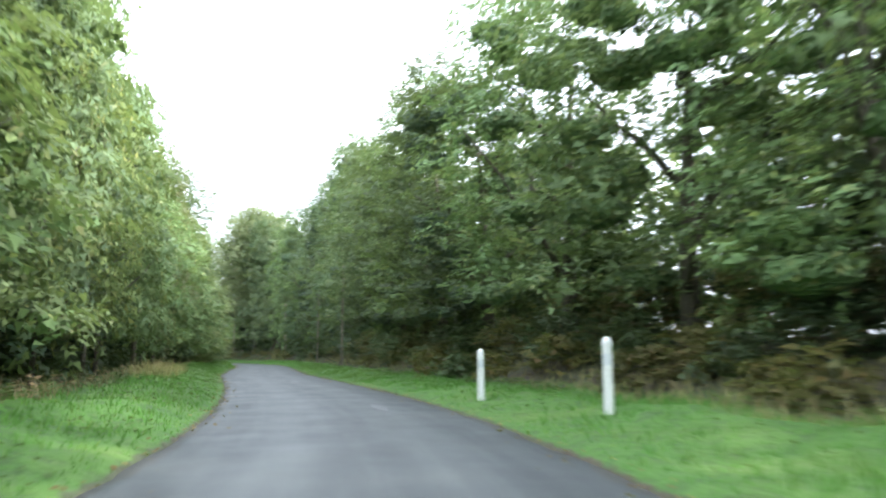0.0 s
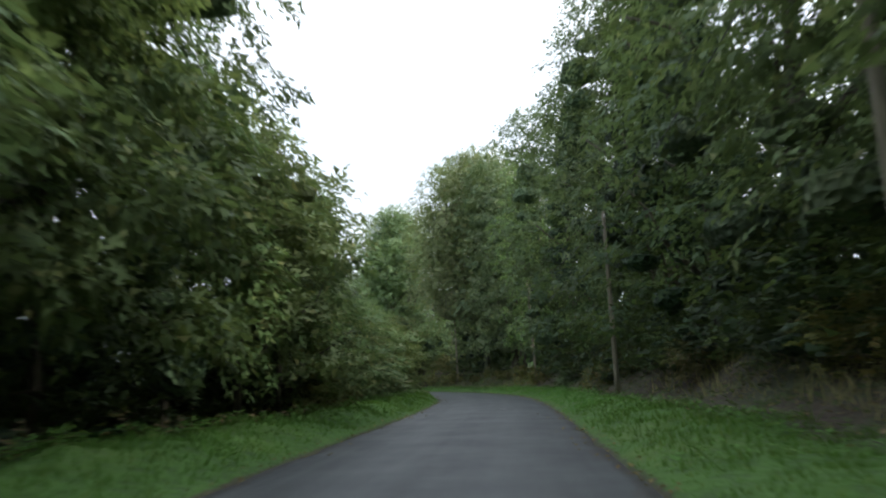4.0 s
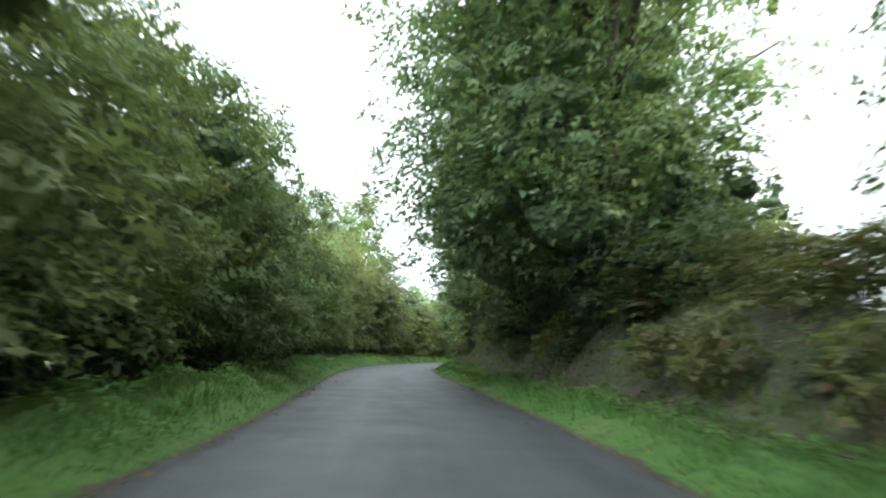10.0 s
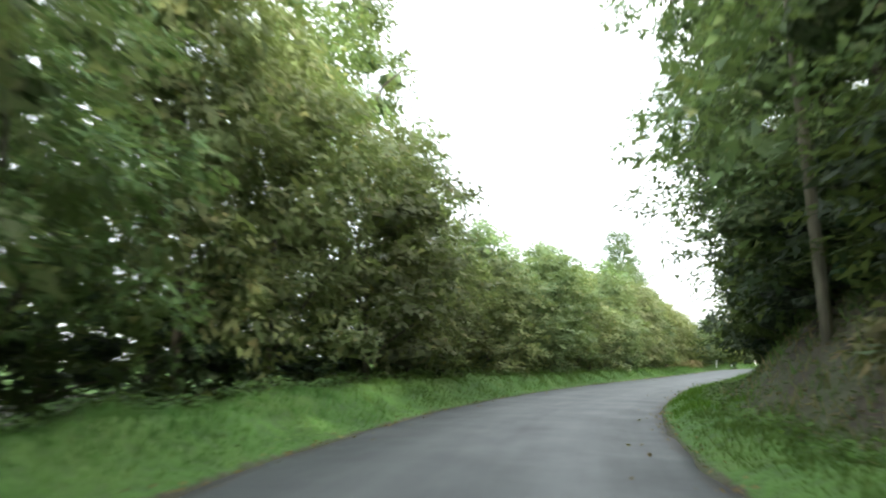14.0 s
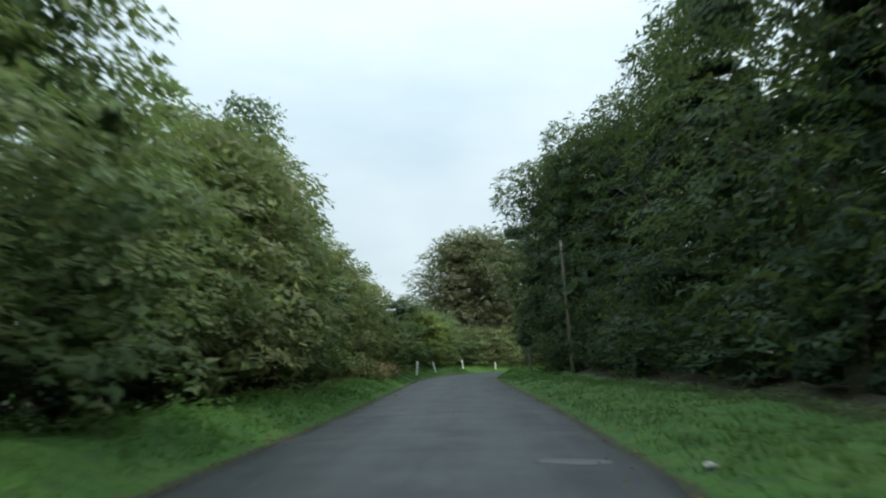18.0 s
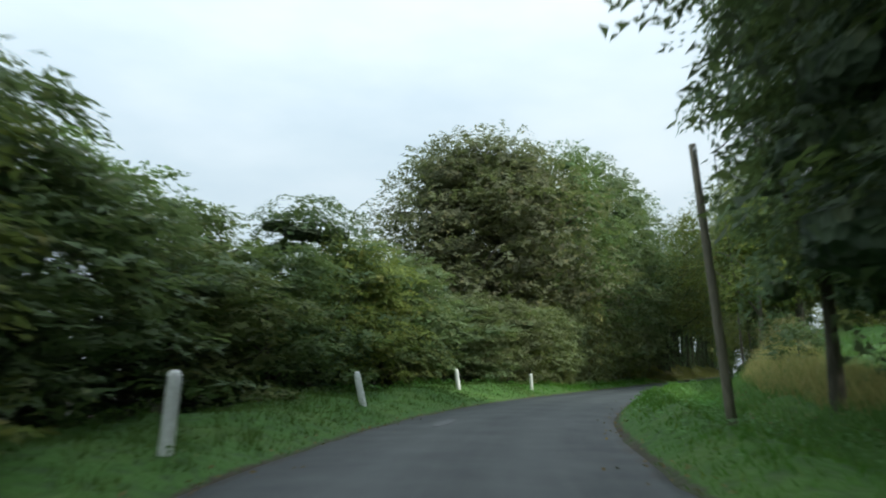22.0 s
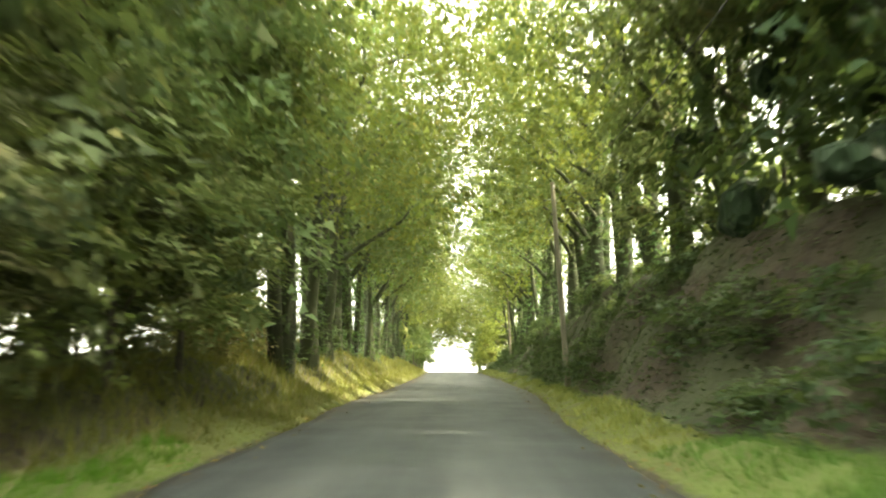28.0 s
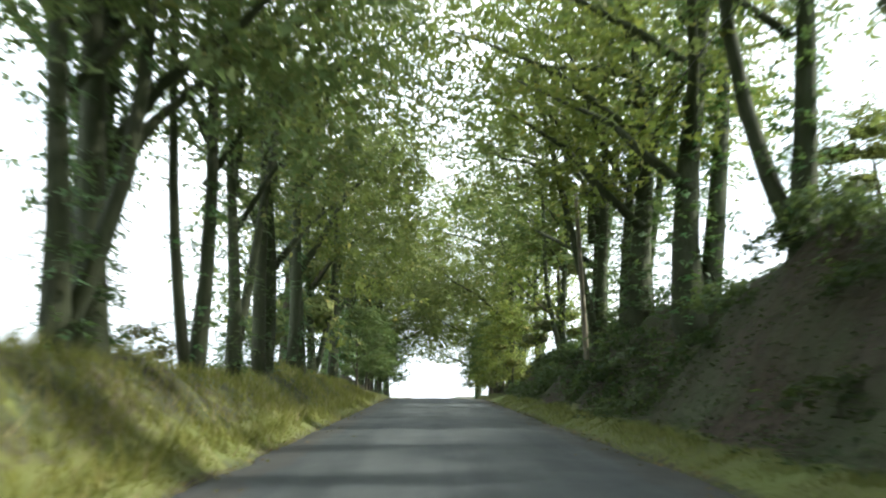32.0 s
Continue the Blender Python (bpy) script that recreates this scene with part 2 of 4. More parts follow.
def soil():
    """Grass, earth and dry litter, mixed by the plan's own cover map."""
    m, n, l, b = material("verge_soil", 0.95)
    at = n.new("ShaderNodeAttribute")
    at.attribute_name = "cover"
    big, fine, clump = noise_tex(n, l, 0.5, 5), noise_tex(n, l, 24, 4), noise_tex(n, l, 5, 4)
    grass = mix(n, l, fine, (0.037, 0.094, 0.012), (0.074, 0.166, 0.020))
    grass = mix(n, l, ramp(n, l, clump, (0.34, (0.7, 0.7, 0.7)), (0.52, (0, 0, 0))), grass, (0.030, 0.062, 0.016))
    dry = n.new("ShaderNodeAttribute")
    dry.attribute_name = "dry"
    grass = mix(n, l, maths(n, l, "MULTIPLY", dry.outputs["Fac"], 0.8), grass, (0.120, 0.118, 0.036))
    grass = mix(n, l, ramp(n, l, big, (0.5, (0, 0, 0)), (0.75, (0.5, 0.5, 0.5))), grass, (0.12, 0.17, 0.035))
    earth = ramp(n, l, clump, (0.3, (0.028, 0.021, 0.013)), (0.7, (0.060, 0.046, 0.028)))
    earth = mix(n, l, ramp(n, l, fine, (0.60, (0, 0, 0)), (0.75, (0.6, 0.6, 0.6))), earth, (0.082, 0.064, 0.037))
    earth = mix(n, l, ramp(n, l, big, (0.40, (0, 0, 0)), (0.58, (0.85, 0.85, 0.85))), earth, (0.050, 0.062, 0.026))
    f = maths(n, l, "ADD", at.outputs["Fac"], maths(n, l, "MULTIPLY", maths(n, l, "SUBTRACT", clump, 0.5), 0.9))
    f = ramp(n, l, f, (0.42, (0, 0, 0)), (0.58, (1, 1, 1)))
    l.new(mix(n, l, f, grass, earth), b.inputs["Base Color"])
    bump(n, l, b, clump, 0.7, 0.12)
    return m


ASPHALT, SOIL = asphalt(), soil()


def plain(name, a, b_, rough=0.6, scale=14, metal=0.0):
    m, n, l, b = material(name, rough, metal)
    f = noise_tex(n, l, scale, 5)
    l.new(ramp(n, l, f, (0.3, a), (0.7, b_)), b.inputs["Base Color"])
    bump(n, l, b, f, 0.15, 0.004)
    return m


POST_WHITE = plain("post_white", (0.62, 0.62, 0.58), (0.85, 0.85, 0.83), 0.5)
POST_BAND = plain("post_band", (0.52, 0.54, 0.55), (0.66, 0.68, 0.69), 0.35)
CABLE = plain("cable_black", (0.02, 0.02, 0.02), (0.04, 0.04, 0.04), 0.5)
IRON = plain("galvanised_iron", (0.25, 0.25, 0.25), (0.38, 0.38, 0.38), 0.45, 30, 0.8)
CERAMIC = plain("insulator_ceramic", (0.35, 0.33, 0.30), (0.55, 0.53, 0.5), 0.25)

# ---- the lane's line: distance s along it, d to the right of its middle ----

def table(rows):
    a = np.array(rows, float)
    return lambda s, k=1: np.interp(s, a[:, 0], a[:, k])


# how far the lane's middle lies to the right of the driven line
LANE_SHIFT = table([(0, 0.0), (12, -0.2), (25, -0.5), (39, -0.9), (50, -0.7), (60, -0.45), (74, -0.2), (92, -0.12), (103, -0.22), (112, -0.42), (130, -0.55), (139, -0.82), (149, -0.95), (156, -0.85), (170, -0.55),
                    (185, -0.36), (204, -0.38), (212, -0.65), (222, -1.05), (230, -1.1), (239, -0.7), (248, -0.38), (266, -0.36), (274, -0.2), (284, 0.15), (300, 0.3)])


EYES = np.array([(r[0], r[1], r[2]) for r in PATH])


def _line():
    t, xy = EYES[:, 0], EYES[:, 1:]
    v = np.gradient(xy, t, axis=0)
    tq = np.arange(0, 32.01, 0.1)
    i = np.clip(np.searchsorted(t, tq) - 1, 0, len(t) - 2)
    h = (t[i + 1] - t[i])[:, None]
    u = (tq - t[i])[:, None] / h
    c = (2 * u**3 - 3 * u**2 + 1) * xy[i] + (u**3 - 2 * u**2 + u) * h * v[i] + (3 * u**2 - 2 * u**3) * xy[i + 1] + (u**3 - u**2) * h * v[i + 1]
    a, b = c[3] - c[0], c[-1] - c[-10]
    a, b = a / np.hypot(*a), b / np.hypot(*b)
    c = np.vstack([c[0] - a * np.arange(60, 0, -1)[:, None], c, c[-1] + b * np.arange(1, 200)[:, None]])
    s = np.r_[0, np.cumsum(np.hypot(*np.diff(c, axis=0).T))]
    s -= s[60]
    g = np.arange(-55, s[-1] - 1, 1.0)
    p = np.c_[np.interp(g, s, c[:, 0]), np.interp(g, s, c[:, 1])]
    k = np.exp(-0.5 * (np.arange(-8, 9) / 3.0) ** 2)
    k /= k.sum()
    for _ in range(2):
        for j in (0, 1):
            p[:, j] = np.convolve(np.r_[2 * p[0, j] - p[8:0:-1, j], p[:, j], 2 * p[-1, j] - p[-2:-10:-1, j]], k, "valid")
    w = np.gradient(p, axis=0)
    w /= np.hypot(*w.T)[:, None]
    nrm = np.c_[w[:, 1], -w[:, 0]]
    return g, p + LANE_SHIFT(g)[:, None] * nrm, nrm


LINE_S, LINE_P, LINE_N = _line()
S_END = float(LINE_S[-1])
HALF_ROAD = 2.15


def half(s):
    """Half the road's width: it widens towards the avenue."""
    return HALF_ROAD + 0.38 * smooth((np.asarray(s, float) - 268) / 10)


def lane(s, d):
    """World x, y of arrays or numbers s, d."""
    x = np.interp(s, LINE_S, LINE_P[:, 0]) + d * np.interp(s, LINE_S, LINE_N[:, 0])
    y = np.interp(s, LINE_S, LINE_P[:, 1]) + d * np.interp(s, LINE_S, LINE_N[:, 1])
    return x, y


def heading(s):
    """Degrees by which the lane at s is turned from +y, to the left."""
    nx, ny = np.interp(s, LINE_S, LINE_N[:, 0]), np.interp(s, LINE_S, LINE_N[:, 1])
    return math.degrees(math.atan2(ny, nx))

# s, verge's width, bank's height, bank's run
RIGHT = table([(-50, 3, 0.8, 4), (0, 5.5, 0.7, 4), (9, 4.2, 0.9, 4), (20, 2.5, 1.4, 4), (40, 2.1, 1.6, 3.6), (52, 2.0, 1.5, 3.5), (66, 1.8, 1.0, 3), (80, 1.3, 0.95, 3), (98, 1.0, 1.1, 3), (106, 0.95, 1.7, 2.8), (122, 0.95, 2.0, 2.6),
               (135, 0.95, 2.0, 2.4), (150, 1.0, 1.7, 2.4), (159, 1.5, 1.2, 2.6), (167, 3.0, 0.8, 3), (205, 2.9, 0.6, 3), (216, 2.2, 0.4, 3.0), (224, 2.2, 0.55, 2.8), (233, 2.0, 0.95, 2.6), (240, 2.0, 1.6, 2.4), (247, 2.1, 2.4, 2.2), (255, 1.6, 2.2, 2.2), (266, 1.0, 2.7, 2.4), (275, 0.6, 3.3, 2.6), (300, 0.6, 3.1, 2.8),
               (340, 1.0, 2.0, 3), (420, 1, 0.6, 4)])
# and on the left the verge's own rise
LEFT = table([(-50, 3, -0.2, 2, 0.25), (0, 3.0, -0.2, 1.8, 0.28), (25, 2.4, -0.5, 1.6, 0.28), (60, 1.6, -0.8, 1.3, 0.27), (85, 1.4, -0.9, 1.1, 0.36), (110, 1.3, -0.9, 1.1, 0.36), (130, 1.45, -0.8, 1.2, 0.4), (150, 1.6, -0.8, 1.2, 0.42),
              (180, 1.4, -0.8, 1.2, 0.28), (205, 1.8, -0.7, 1.3, 0.28), (214, 2.4, -0.6, 1.6, 0.3), (225, 2.7, -0.6, 2, 0.36), (231, 2.5, -0.5, 2, 0.42), (236, 1.8, -0.4, 2, 0.36), (240, 1.1, -0.4, 2, 0.18), (246, 0.7, -0.1, 2, 0.12), (258, 0.7, 0.2, 1.6, 0.1), (268, 0.6, 0.7, 1.6, 0.1),
              (278, 0.5, 0.95, 1.6, 0.1), (310, 0.5, 1.0, 1.8, 0.1), (420, 0.8, 0.4, 3, 0.1)])
# how far behind the verge's edge the hedge stands
HEDGE = table([(-50, 1.35), (25, 1.5), (60, 1.85), (205, 1.85), (225, 1.4), (420, 1.35)])


def smooth(x):
    x = np.clip(x, 0, 1)
    return x * x * (3 - 2 * x)


def ripple(x, y, k=1.0):
    return (np.sin(0.9 * x * k + 0.4 * y * k) + np.sin(0.53 * y * k - 0.7 * x * k + 1.3) + 0.6 * np.sin(1.9 * x * k + 2.3 * y * k + 0.5)) / 2.6


def crest(s):
    """The lane falls away past the end of the avenue."""
    return -4.5 * smooth((np.asarray(s, float) - 330) / 70)


def rise(s, d):
    """Height of the ground at s, d."""
    s, d = np.asarray(s, float), np.asarray(d, float)
    e = np.abs(d) - half(s)
    right = d > 0
    vw = np.where(right, RIGHT(s, 1), LEFT(s, 1))
    bh = np.where(right, RIGHT(s, 2), LEFT(s, 2))
    br = np.where(right, RIGHT(s, 3), LEFT(s, 3))
    # the sunken bank of the avenue is worn into hollows and spurs
    vw = vw + np.where(right, smooth((s - 258) / 8) * (0.22 + 0.24 * np.sin(0.9 * s) + 0.14 * np.sin(2.1 * s + 1)), 0.0)
    z = 0.10 * smooth(e / 0.35) + np.where(right, 0.16, LEFT(s, 4)) * smooth((e - 0.2) / (0.6 * vw + 0.01))
    z = z + bh * smooth((e - vw) / br)
    x, y = lane(s, d)
    rough = smooth(e / 0.6)
    z = z + rough * (0.11 * ripple(x, y, 2.1) + 0.06 * ripple(y, x, 4.7)) + smooth((e - vw) / 2) * 0.18 * ripple(x, y, 0.8) * (1 + 0.4 * np.abs(bh))
    # a mound and a shallow ditch before the field bank
    field = np.where(right, smooth((s - 210) / 8) * (1 - smooth((s - 252) / 6)), 0.0)
    z = z + field * (0.26 * np.exp(-(((e - 0.75) / 0.45) ** 2)) - 0.42 * np.exp(-(((e - 1.8) / 0.42) ** 2)))
    z = z + field * 0.11 * np.clip(d - 7.5, 0, 26)
    return np.where(e <= 0, -0.08, z) + crest(s)


def cover(s, d):
    """0 grass, 1 bare earth and litter."""
    s, d = np.asarray(s, float), np.asarray(d, float)
    e = np.abs(d) - half(s)
    vw = np.where(d > 0, RIGHT(s, 1), LEFT(s, 1))
    c = smooth((e - vw * 0.9) / 0.7)
    meadow = np.where(d > 0, smooth((s - 212) / 8) * (1 - smooth((s - 244) / 7)), 0.5 * smooth((s - 262) / 8))
    c = c * (1 - 0.85 * meadow)
    # pasture beyond the trees
    c = c * (1 - 0.9 * smooth((np.abs(d) - 16) / 8))
    c = np.maximum(c, 0.75 * (1 - smooth(e / 0.25)))
    return c


# ---- making meshes ----


def mesh_of(name, verts, faces, mats, smooth_faces=False):
    me = bpy.data.meshes.new(name)
    me.from_pydata(verts, [], faces)
    for m in mats if isinstance(mats, (list, tuple)) else [mats]:
        me.materials.append(m)
    if smooth_faces:
        me.polygons.foreach_set("use_smooth", [True] * len(me.polygons))
    me.update()
    return me


def leaf_mesh(name, co, mat, out=None):
    """One mesh of loose leaves or blades; co has shape (n, corners, 3). out: the way out of the clump at each leaf; leaves lie along its skin, so that a clump is lit as one soft body."""
    n, k = co.shape[:2]
    if out is not None:
        g = np.cross(co[:, 1] - co[:, 0], co[:, 2] - co[:, 0])
        g /= np.linalg.norm(g, axis=1)[:, None] + 1e-9
        turned = (g * out).sum(1) < 0
        co = np.where(turned[:, None, None], co[:, ::-1], co)
        g = np.where(turned[:, None], -g, g)
        nrm = out * 0.45 + g * 0.36 + np.array([0, 0, 0.19])
        nrm /= np.linalg.norm(nrm, axis=1)[:, None] + 1e-9
    me = bpy.data.meshes.new(name)
    me.vertices.add(n * k)
    me.vertices.foreach_set("co", np.ascontiguousarray(co, dtype=np.float32).ravel())
    me.loops.add(n * k)
    me.loops.foreach_set("vertex_index", np.arange(n * k, dtype=np.int32))
    me.polygons.add(n)
    me.polygons.foreach_set("loop_start", np.arange(0, n * k, k, dtype=np.int32))
    me.materials.append(mat)
    me.update(calc_edges=True)
    if out is not None:
        at = me.attributes.new("custom_normal", "FLOAT_VECTOR", "POINT")
        at.data.foreach_set("vector", np.repeat(nrm, k, axis=0).astype(np.float32).ravel())
        me.update()
    return me


def empty(name, label="", category="", group=""):
    return tagged(new(name), label, category, group)


def part(name, me, parent, label=""):
    ob = new(name, me)
    ob.parent = parent
    return tagged(ob, label) if label else ob


def tube(points, radii, seg=7, cap=True):
    """Verts and faces of a round, tapering limb along points."""
    pts = [Vector(p) for p in points]
    verts, faces = [], []
    side = Vector((1, 0.2, 0))
    for i, p in enumerate(pts):
        w = (pts[min(i + 1, len(pts) - 1)] - pts[max(i - 1, 0)]).normalized()
        a = (side - w * side.dot(w)).normalized()
        b = w.cross(a)
        for k in range(seg):
            q = 2 * math.pi * k / seg
            verts.append(p + (a * math.cos(q) + b * math.sin(q)) * radii[i])
    for i in range(len(pts) - 1):
        for k in range(seg):
            j = (k + 1) % seg
            faces.append((i * seg + k, i * seg + j, (i + 1) * seg + j, (i + 1) * seg + k))
    if cap:
        faces.append(tuple(range(seg))[::-1])
        faces.append(tuple((len(pts) - 1) * seg + k for k in range(seg)))
    return verts, faces


def unit(rng, n):
    v = rng.normal(size=(n, 3))
    return v / np.linalg.norm(v, axis=1)[:, None]


def leaves(rng, blobs, n, size, shell=0.8, droop=0.3, corners=4, front=0.0):
    """About n leaves in sprays of six on short drooping twigs, over the skins of the blobs (centre, three half-axes)."""
    per = 6
    m = max(n // per, 1)
    c = np.array([b[0] for b in blobs], float)
    r = np.array([b[1] for b in blobs], float)
    w = (r[:, 0] * r[:, 1] + r[:, 1] * r[:, 2] + r[:, 0] * r[:, 2])
    w = w * np.where(c[:, 0] < -0.25 * r[:, 0].max(), 1 - 0.8 * front, 1.0)
    i = rng.choice(len(blobs), m, p=w / w.sum())
    u = unit(rng, m)
    away = (u[:, 0] < -0.1) & (rng.random(m) < front)
    u[away, 0] *= -1
    flip = (u[:, 2] < 0.05) & (rng.random(m) < 0.75)
    u[flip, 2] *= -1
    rad = np.where(rng.random(m) < shell, rng.uniform(0.84, 1.08, m), rng.uniform(0.35, 0.85, m))
    p = c[i] + u * r[i] * rad[:, None]
    w = u * np.array([1, 1, 0.4]) + unit(rng, m) * 0.6 - np.array([0, 0, droop])
    w /= np.linalg.norm(w, axis=1)[:, None]
    up = u * 0.95 + unit(rng, m) * 0.3 + np.array([0, 0, 0.5])
    b = np.cross(up, w)
    b /= np.linalg.norm(b, axis=1)[:, None] + 1e-9
    up = np.cross(w, b)
    out = []
    for j in range(per):
        k = 1 if j % 2 else -1
        ln = size * rng.uniform(0.65, 1.3, m)[:, None]
        q = p + w * (size * (0.45 * j - 1.0)) + b * (k * 0.3 * size) + unit(rng, m) * size * 0.22
        a = w * rng.uniform(0.4, 1.0, m)[:, None] + b * k * rng.uniform(0.5, 1.0, m)[:, None] + unit(rng, m) * 0.3 - np.array([0, 0, 0.15])
        a /= np.linalg.norm(a, axis=1)[:, None]
        t = np.cross(up + unit(rng, m) * 0.4, a)
        t /= np.linalg.norm(t, axis=1)[:, None] + 1e-9
        wd = ln * rng.uniform(0.5, 0.75, m)[:, None]
        out.append(np.stack([q - a * ln * 0.5 - t * wd * 0.25, q - a * ln * 0.1 + t * wd * 0.6, q + a * ln * 0.55], 1) if corners == 3 else np.stack([q - a * ln * 0.5, q + t * wd * 0.5 - a * ln * 0.05, q + a * ln * 0.5, q - t * wd * 0.5 - a * ln * 0.05], 1))
    mid = c.mean(0)
    far = p - mid
    far /= np.linalg.norm(far, axis=1)[:, None] + 1e-9
    n_out = u / r[i] * r[i].min(1)[:, None]
    n_out /= np.linalg.norm(n_out, axis=1)[:, None]
    n_out = n_out * 0.75 + far * 0.35
    n_out /= np.linalg.norm(n_out, axis=1)[:, None]
    return np.concatenate(out), np.tile(n_out, (per, 1))


ROUND = bmesh.new()
bmesh.ops.create_icosphere(ROUND, subdivisions=1, radius=1.0)
ROUND_V = np.array([v.co[:] for v in ROUND.verts])
ROUND_F = np.array([[v.index for v in f.verts] for f in ROUND.faces])
ROUND.free()


def lumps(rng, blobs, name, mat, share=0.61):
    """The packed inside of the crown, uneven and rounded, out of which the outer leaves grow."""
    v, f = [], []
    mid = np.mean([c for c, r in blobs], axis=0)
    wide = max(math.hypot(c[0] - mid[0], c[1] - mid[1]) + r[0] for c, r in blobs)
    top = max(c[2] + r[2] for c, r in blobs)
    for c, r in blobs:
        if math.hypot(c[0] - mid[0], c[1] - mid[1]) > 0.42 * wide or c[2] > top - 1.3 * r[0]:
            continue
        f.append(ROUND_F + len(v) * len(ROUND_V))
        less = share - 0.4 * math.hypot(c[0] - mid[0], c[1] - mid[1]) / wide
        v.append(np.array(c) + ROUND_V * rng.uniform(0.82, 1.12, (len(ROUND_V), 1)) * np.array(r) * less)
    if not v:
        return None
    return mesh_of(name, np.concatenate(v).tolist(), np.concatenate(f).tolist(), INSIDE[mat.name], True)


def core(rng, blobs, n, size):
    """Large leaves inside the blobs, which keep the crown from being seen through."""
    c = np.array([b[0] for b in blobs], float)
    r = np.array([b[1] for b in blobs], float)
    w = r.prod(axis=1) ** 0.67
    i = rng.choice(len(blobs), n, p=w / w.sum())
    u = unit(rng, n)
    p = c[i] + u * r[i] * rng.uniform(0.12, 0.62, n)[:, None]
    nrm = u + unit(rng, n) * 0.7
    a = np.cross(nrm, unit(rng, n))
    a /= np.linalg.norm(a, axis=1)[:, None] + 1e-9
    t = np.cross(nrm, a)
    t /= np.linalg.norm(t, axis=1)[:, None] + 1e-9
    ln = size * rng.uniform(0.7, 1.3, n)[:, None]
    return np.stack([p - a * ln * 0.5 - t * ln * 0.2, p - a * ln * 0.1 + t * ln * 0.45, p + a * ln * 0.55], 1), u


def crown_blobs(rng, height, radius, low, shape, n):
    """Clumps that fill a crown between low and height. shape gives the relative radius at a relative height."""
    out = []
    for k in range(n):
        q = (k + 0.5) / n
        z = low + (height - low) * q
        rr = radius * shape(q)
        f = math.sqrt(rng.uniform(0.25, 1.0)) * rng.uniform(0.9, 1.12)
        a = k * 2.39996 + rng.uniform(-0.4, 0.4)
        br = radius * rng.uniform(0.24, 0.54)
        x = max(rr - br * 0.7, 0) * f
        out.append(((x * math.cos(a), x * math.sin(a), z), (br, br, br * rng.uniform(0.42, 0.68))))
    return out

# ---- ground and road ----


def build_ground():
    near = [1.9, 2.17, 2.4, 2.6, 3.0, 3.25, 3.5, 3.75, 4.0, 4.3, 4.6, 4.9, 5.2, 5.6, 6.0, 6.5, 7.0, 7.6, 8.3, 9.2, 10.5, 12, 14, 17, 21, 26, 33, 42]
    ds = [-600] + [-v for v in near[::-1]] + [0] + near + [600]
    ss = np.arange(-54, S_END - 1, 0.6)
    rows = []
    for k, d in enumerate(ds):
        if abs(d) == 600:
            y = np.interp(ss, [ss[0], ss[-1]], [-600, 900])
            rows.append(np.c_[np.full(len(ss), float(d)) - 35, y, np.full(len(ss), -0.2)])
        else:
            dd = np.full(len(ss), float(d))
            x, y = lane(ss, dd)
            rows.append(np.c_[x, y, rise(ss, dd)])
    co = np.stack(rows, 1)
    ns, nd = len(ss), len(ds)
    idx = np.arange(ns * nd).reshape(ns, nd)
    f = np.stack([idx[:-1, :-1], idx[:-1, 1:], idx[1:, 1:], idx[1:, :-1]], -1).reshape(-1, 4)
    me = mesh_of("ground", co.reshape(-1, 3).tolist(), f.tolist(), SOIL, True)
    at = me.attributes.new("cover", "FLOAT", "POINT")
    cv = np.stack([cover(ss, np.full(len(ss), float(np.clip(d, -42, 42)))) for d in ds], 1)
    at.data.foreach_set("value", cv.ravel().astype(np.float32))
    at = me.attributes.new("dry", "FLOAT", "POINT")
    at.data.foreach_set("value", np.repeat(smooth((ss - 256) / 12), nd).astype(np.float32))
    tagged(new("ground", me), "grassy verges and earth banks beside the lane", "ground", kind="structure")


def build_road():
    ss = np.arange(-54, S_END - 2, 0.5)
    ds = np.array([-2.26, -2.18, -2.0, -1.5, -1.0, -0.4, 0, 0.4, 1.0, 1.5, 2.0, 2.18, 2.26])
    v, uv = [], []
    for s in ss:
        wl_, wr = (0.10 * ripple(s, 3.0, 2.3) + 0.05 * ripple(2.0, s, 6), 0.10 * ripple(s, 9.0, 2.1) + 0.05 * ripple(7.0, s, 5.3))
        for d in ds:
            q = d * float(half(s)) / HALF_ROAD + (wl_ * (-d / 2.2) ** 4 if d < 0 else wr * (d / 2.2) ** 4)
            x, y = lane(s, q)
            z = 0.05 - 0.045 * (d / 2.2) ** 2 - (0.10 if abs(d) > 2.2 else 0) + float(crest(s))
            v.append((float(x), float(y), z))
            uv.append((q, s))
    n = len(ds)
    f = [(i * n + k, i * n + k + 1, (i + 1) * n + k + 1, (i + 1) * n + k) for i in range(len(ss) - 1) for k in range(n - 1)]
    me = mesh_of("road", v, f, ASPHALT, True)
    lay = me.uv_layers.new(name="lane")
    li = np.empty(len(me.loops), dtype=np.int32)
    me.loops.foreach_get("vertex_index", li)
    lay.data.foreach_set("uv", np.array(uv, dtype=np.float32)[li].ravel())
    tagged(new("road", me), "narrow worn grey asphalt country lane", "road", kind="structure")


build_ground()
build_road()


def stand(s, d, turn=0.0, k=1.0, kz=None, sink=0.05, lean=0.0):
    """The pose of a thing that stands on the ground at s, d."""
    x, y = lane(s, d)
    m = pose(float(x), float(y), float(rise(s, d)) - sink, 0, lean, heading(s) + turn)
    return m @ Matrix.Diagonal((k, k, kz or k, 1))


# ---- trees ----


def dome_shape(q):
    return math.sqrt(max(1 - (2 * q - 0.75) ** 2 / 1.7, 0.05))


def cone_shape(q):
    return 1.05 - 0.75 * q


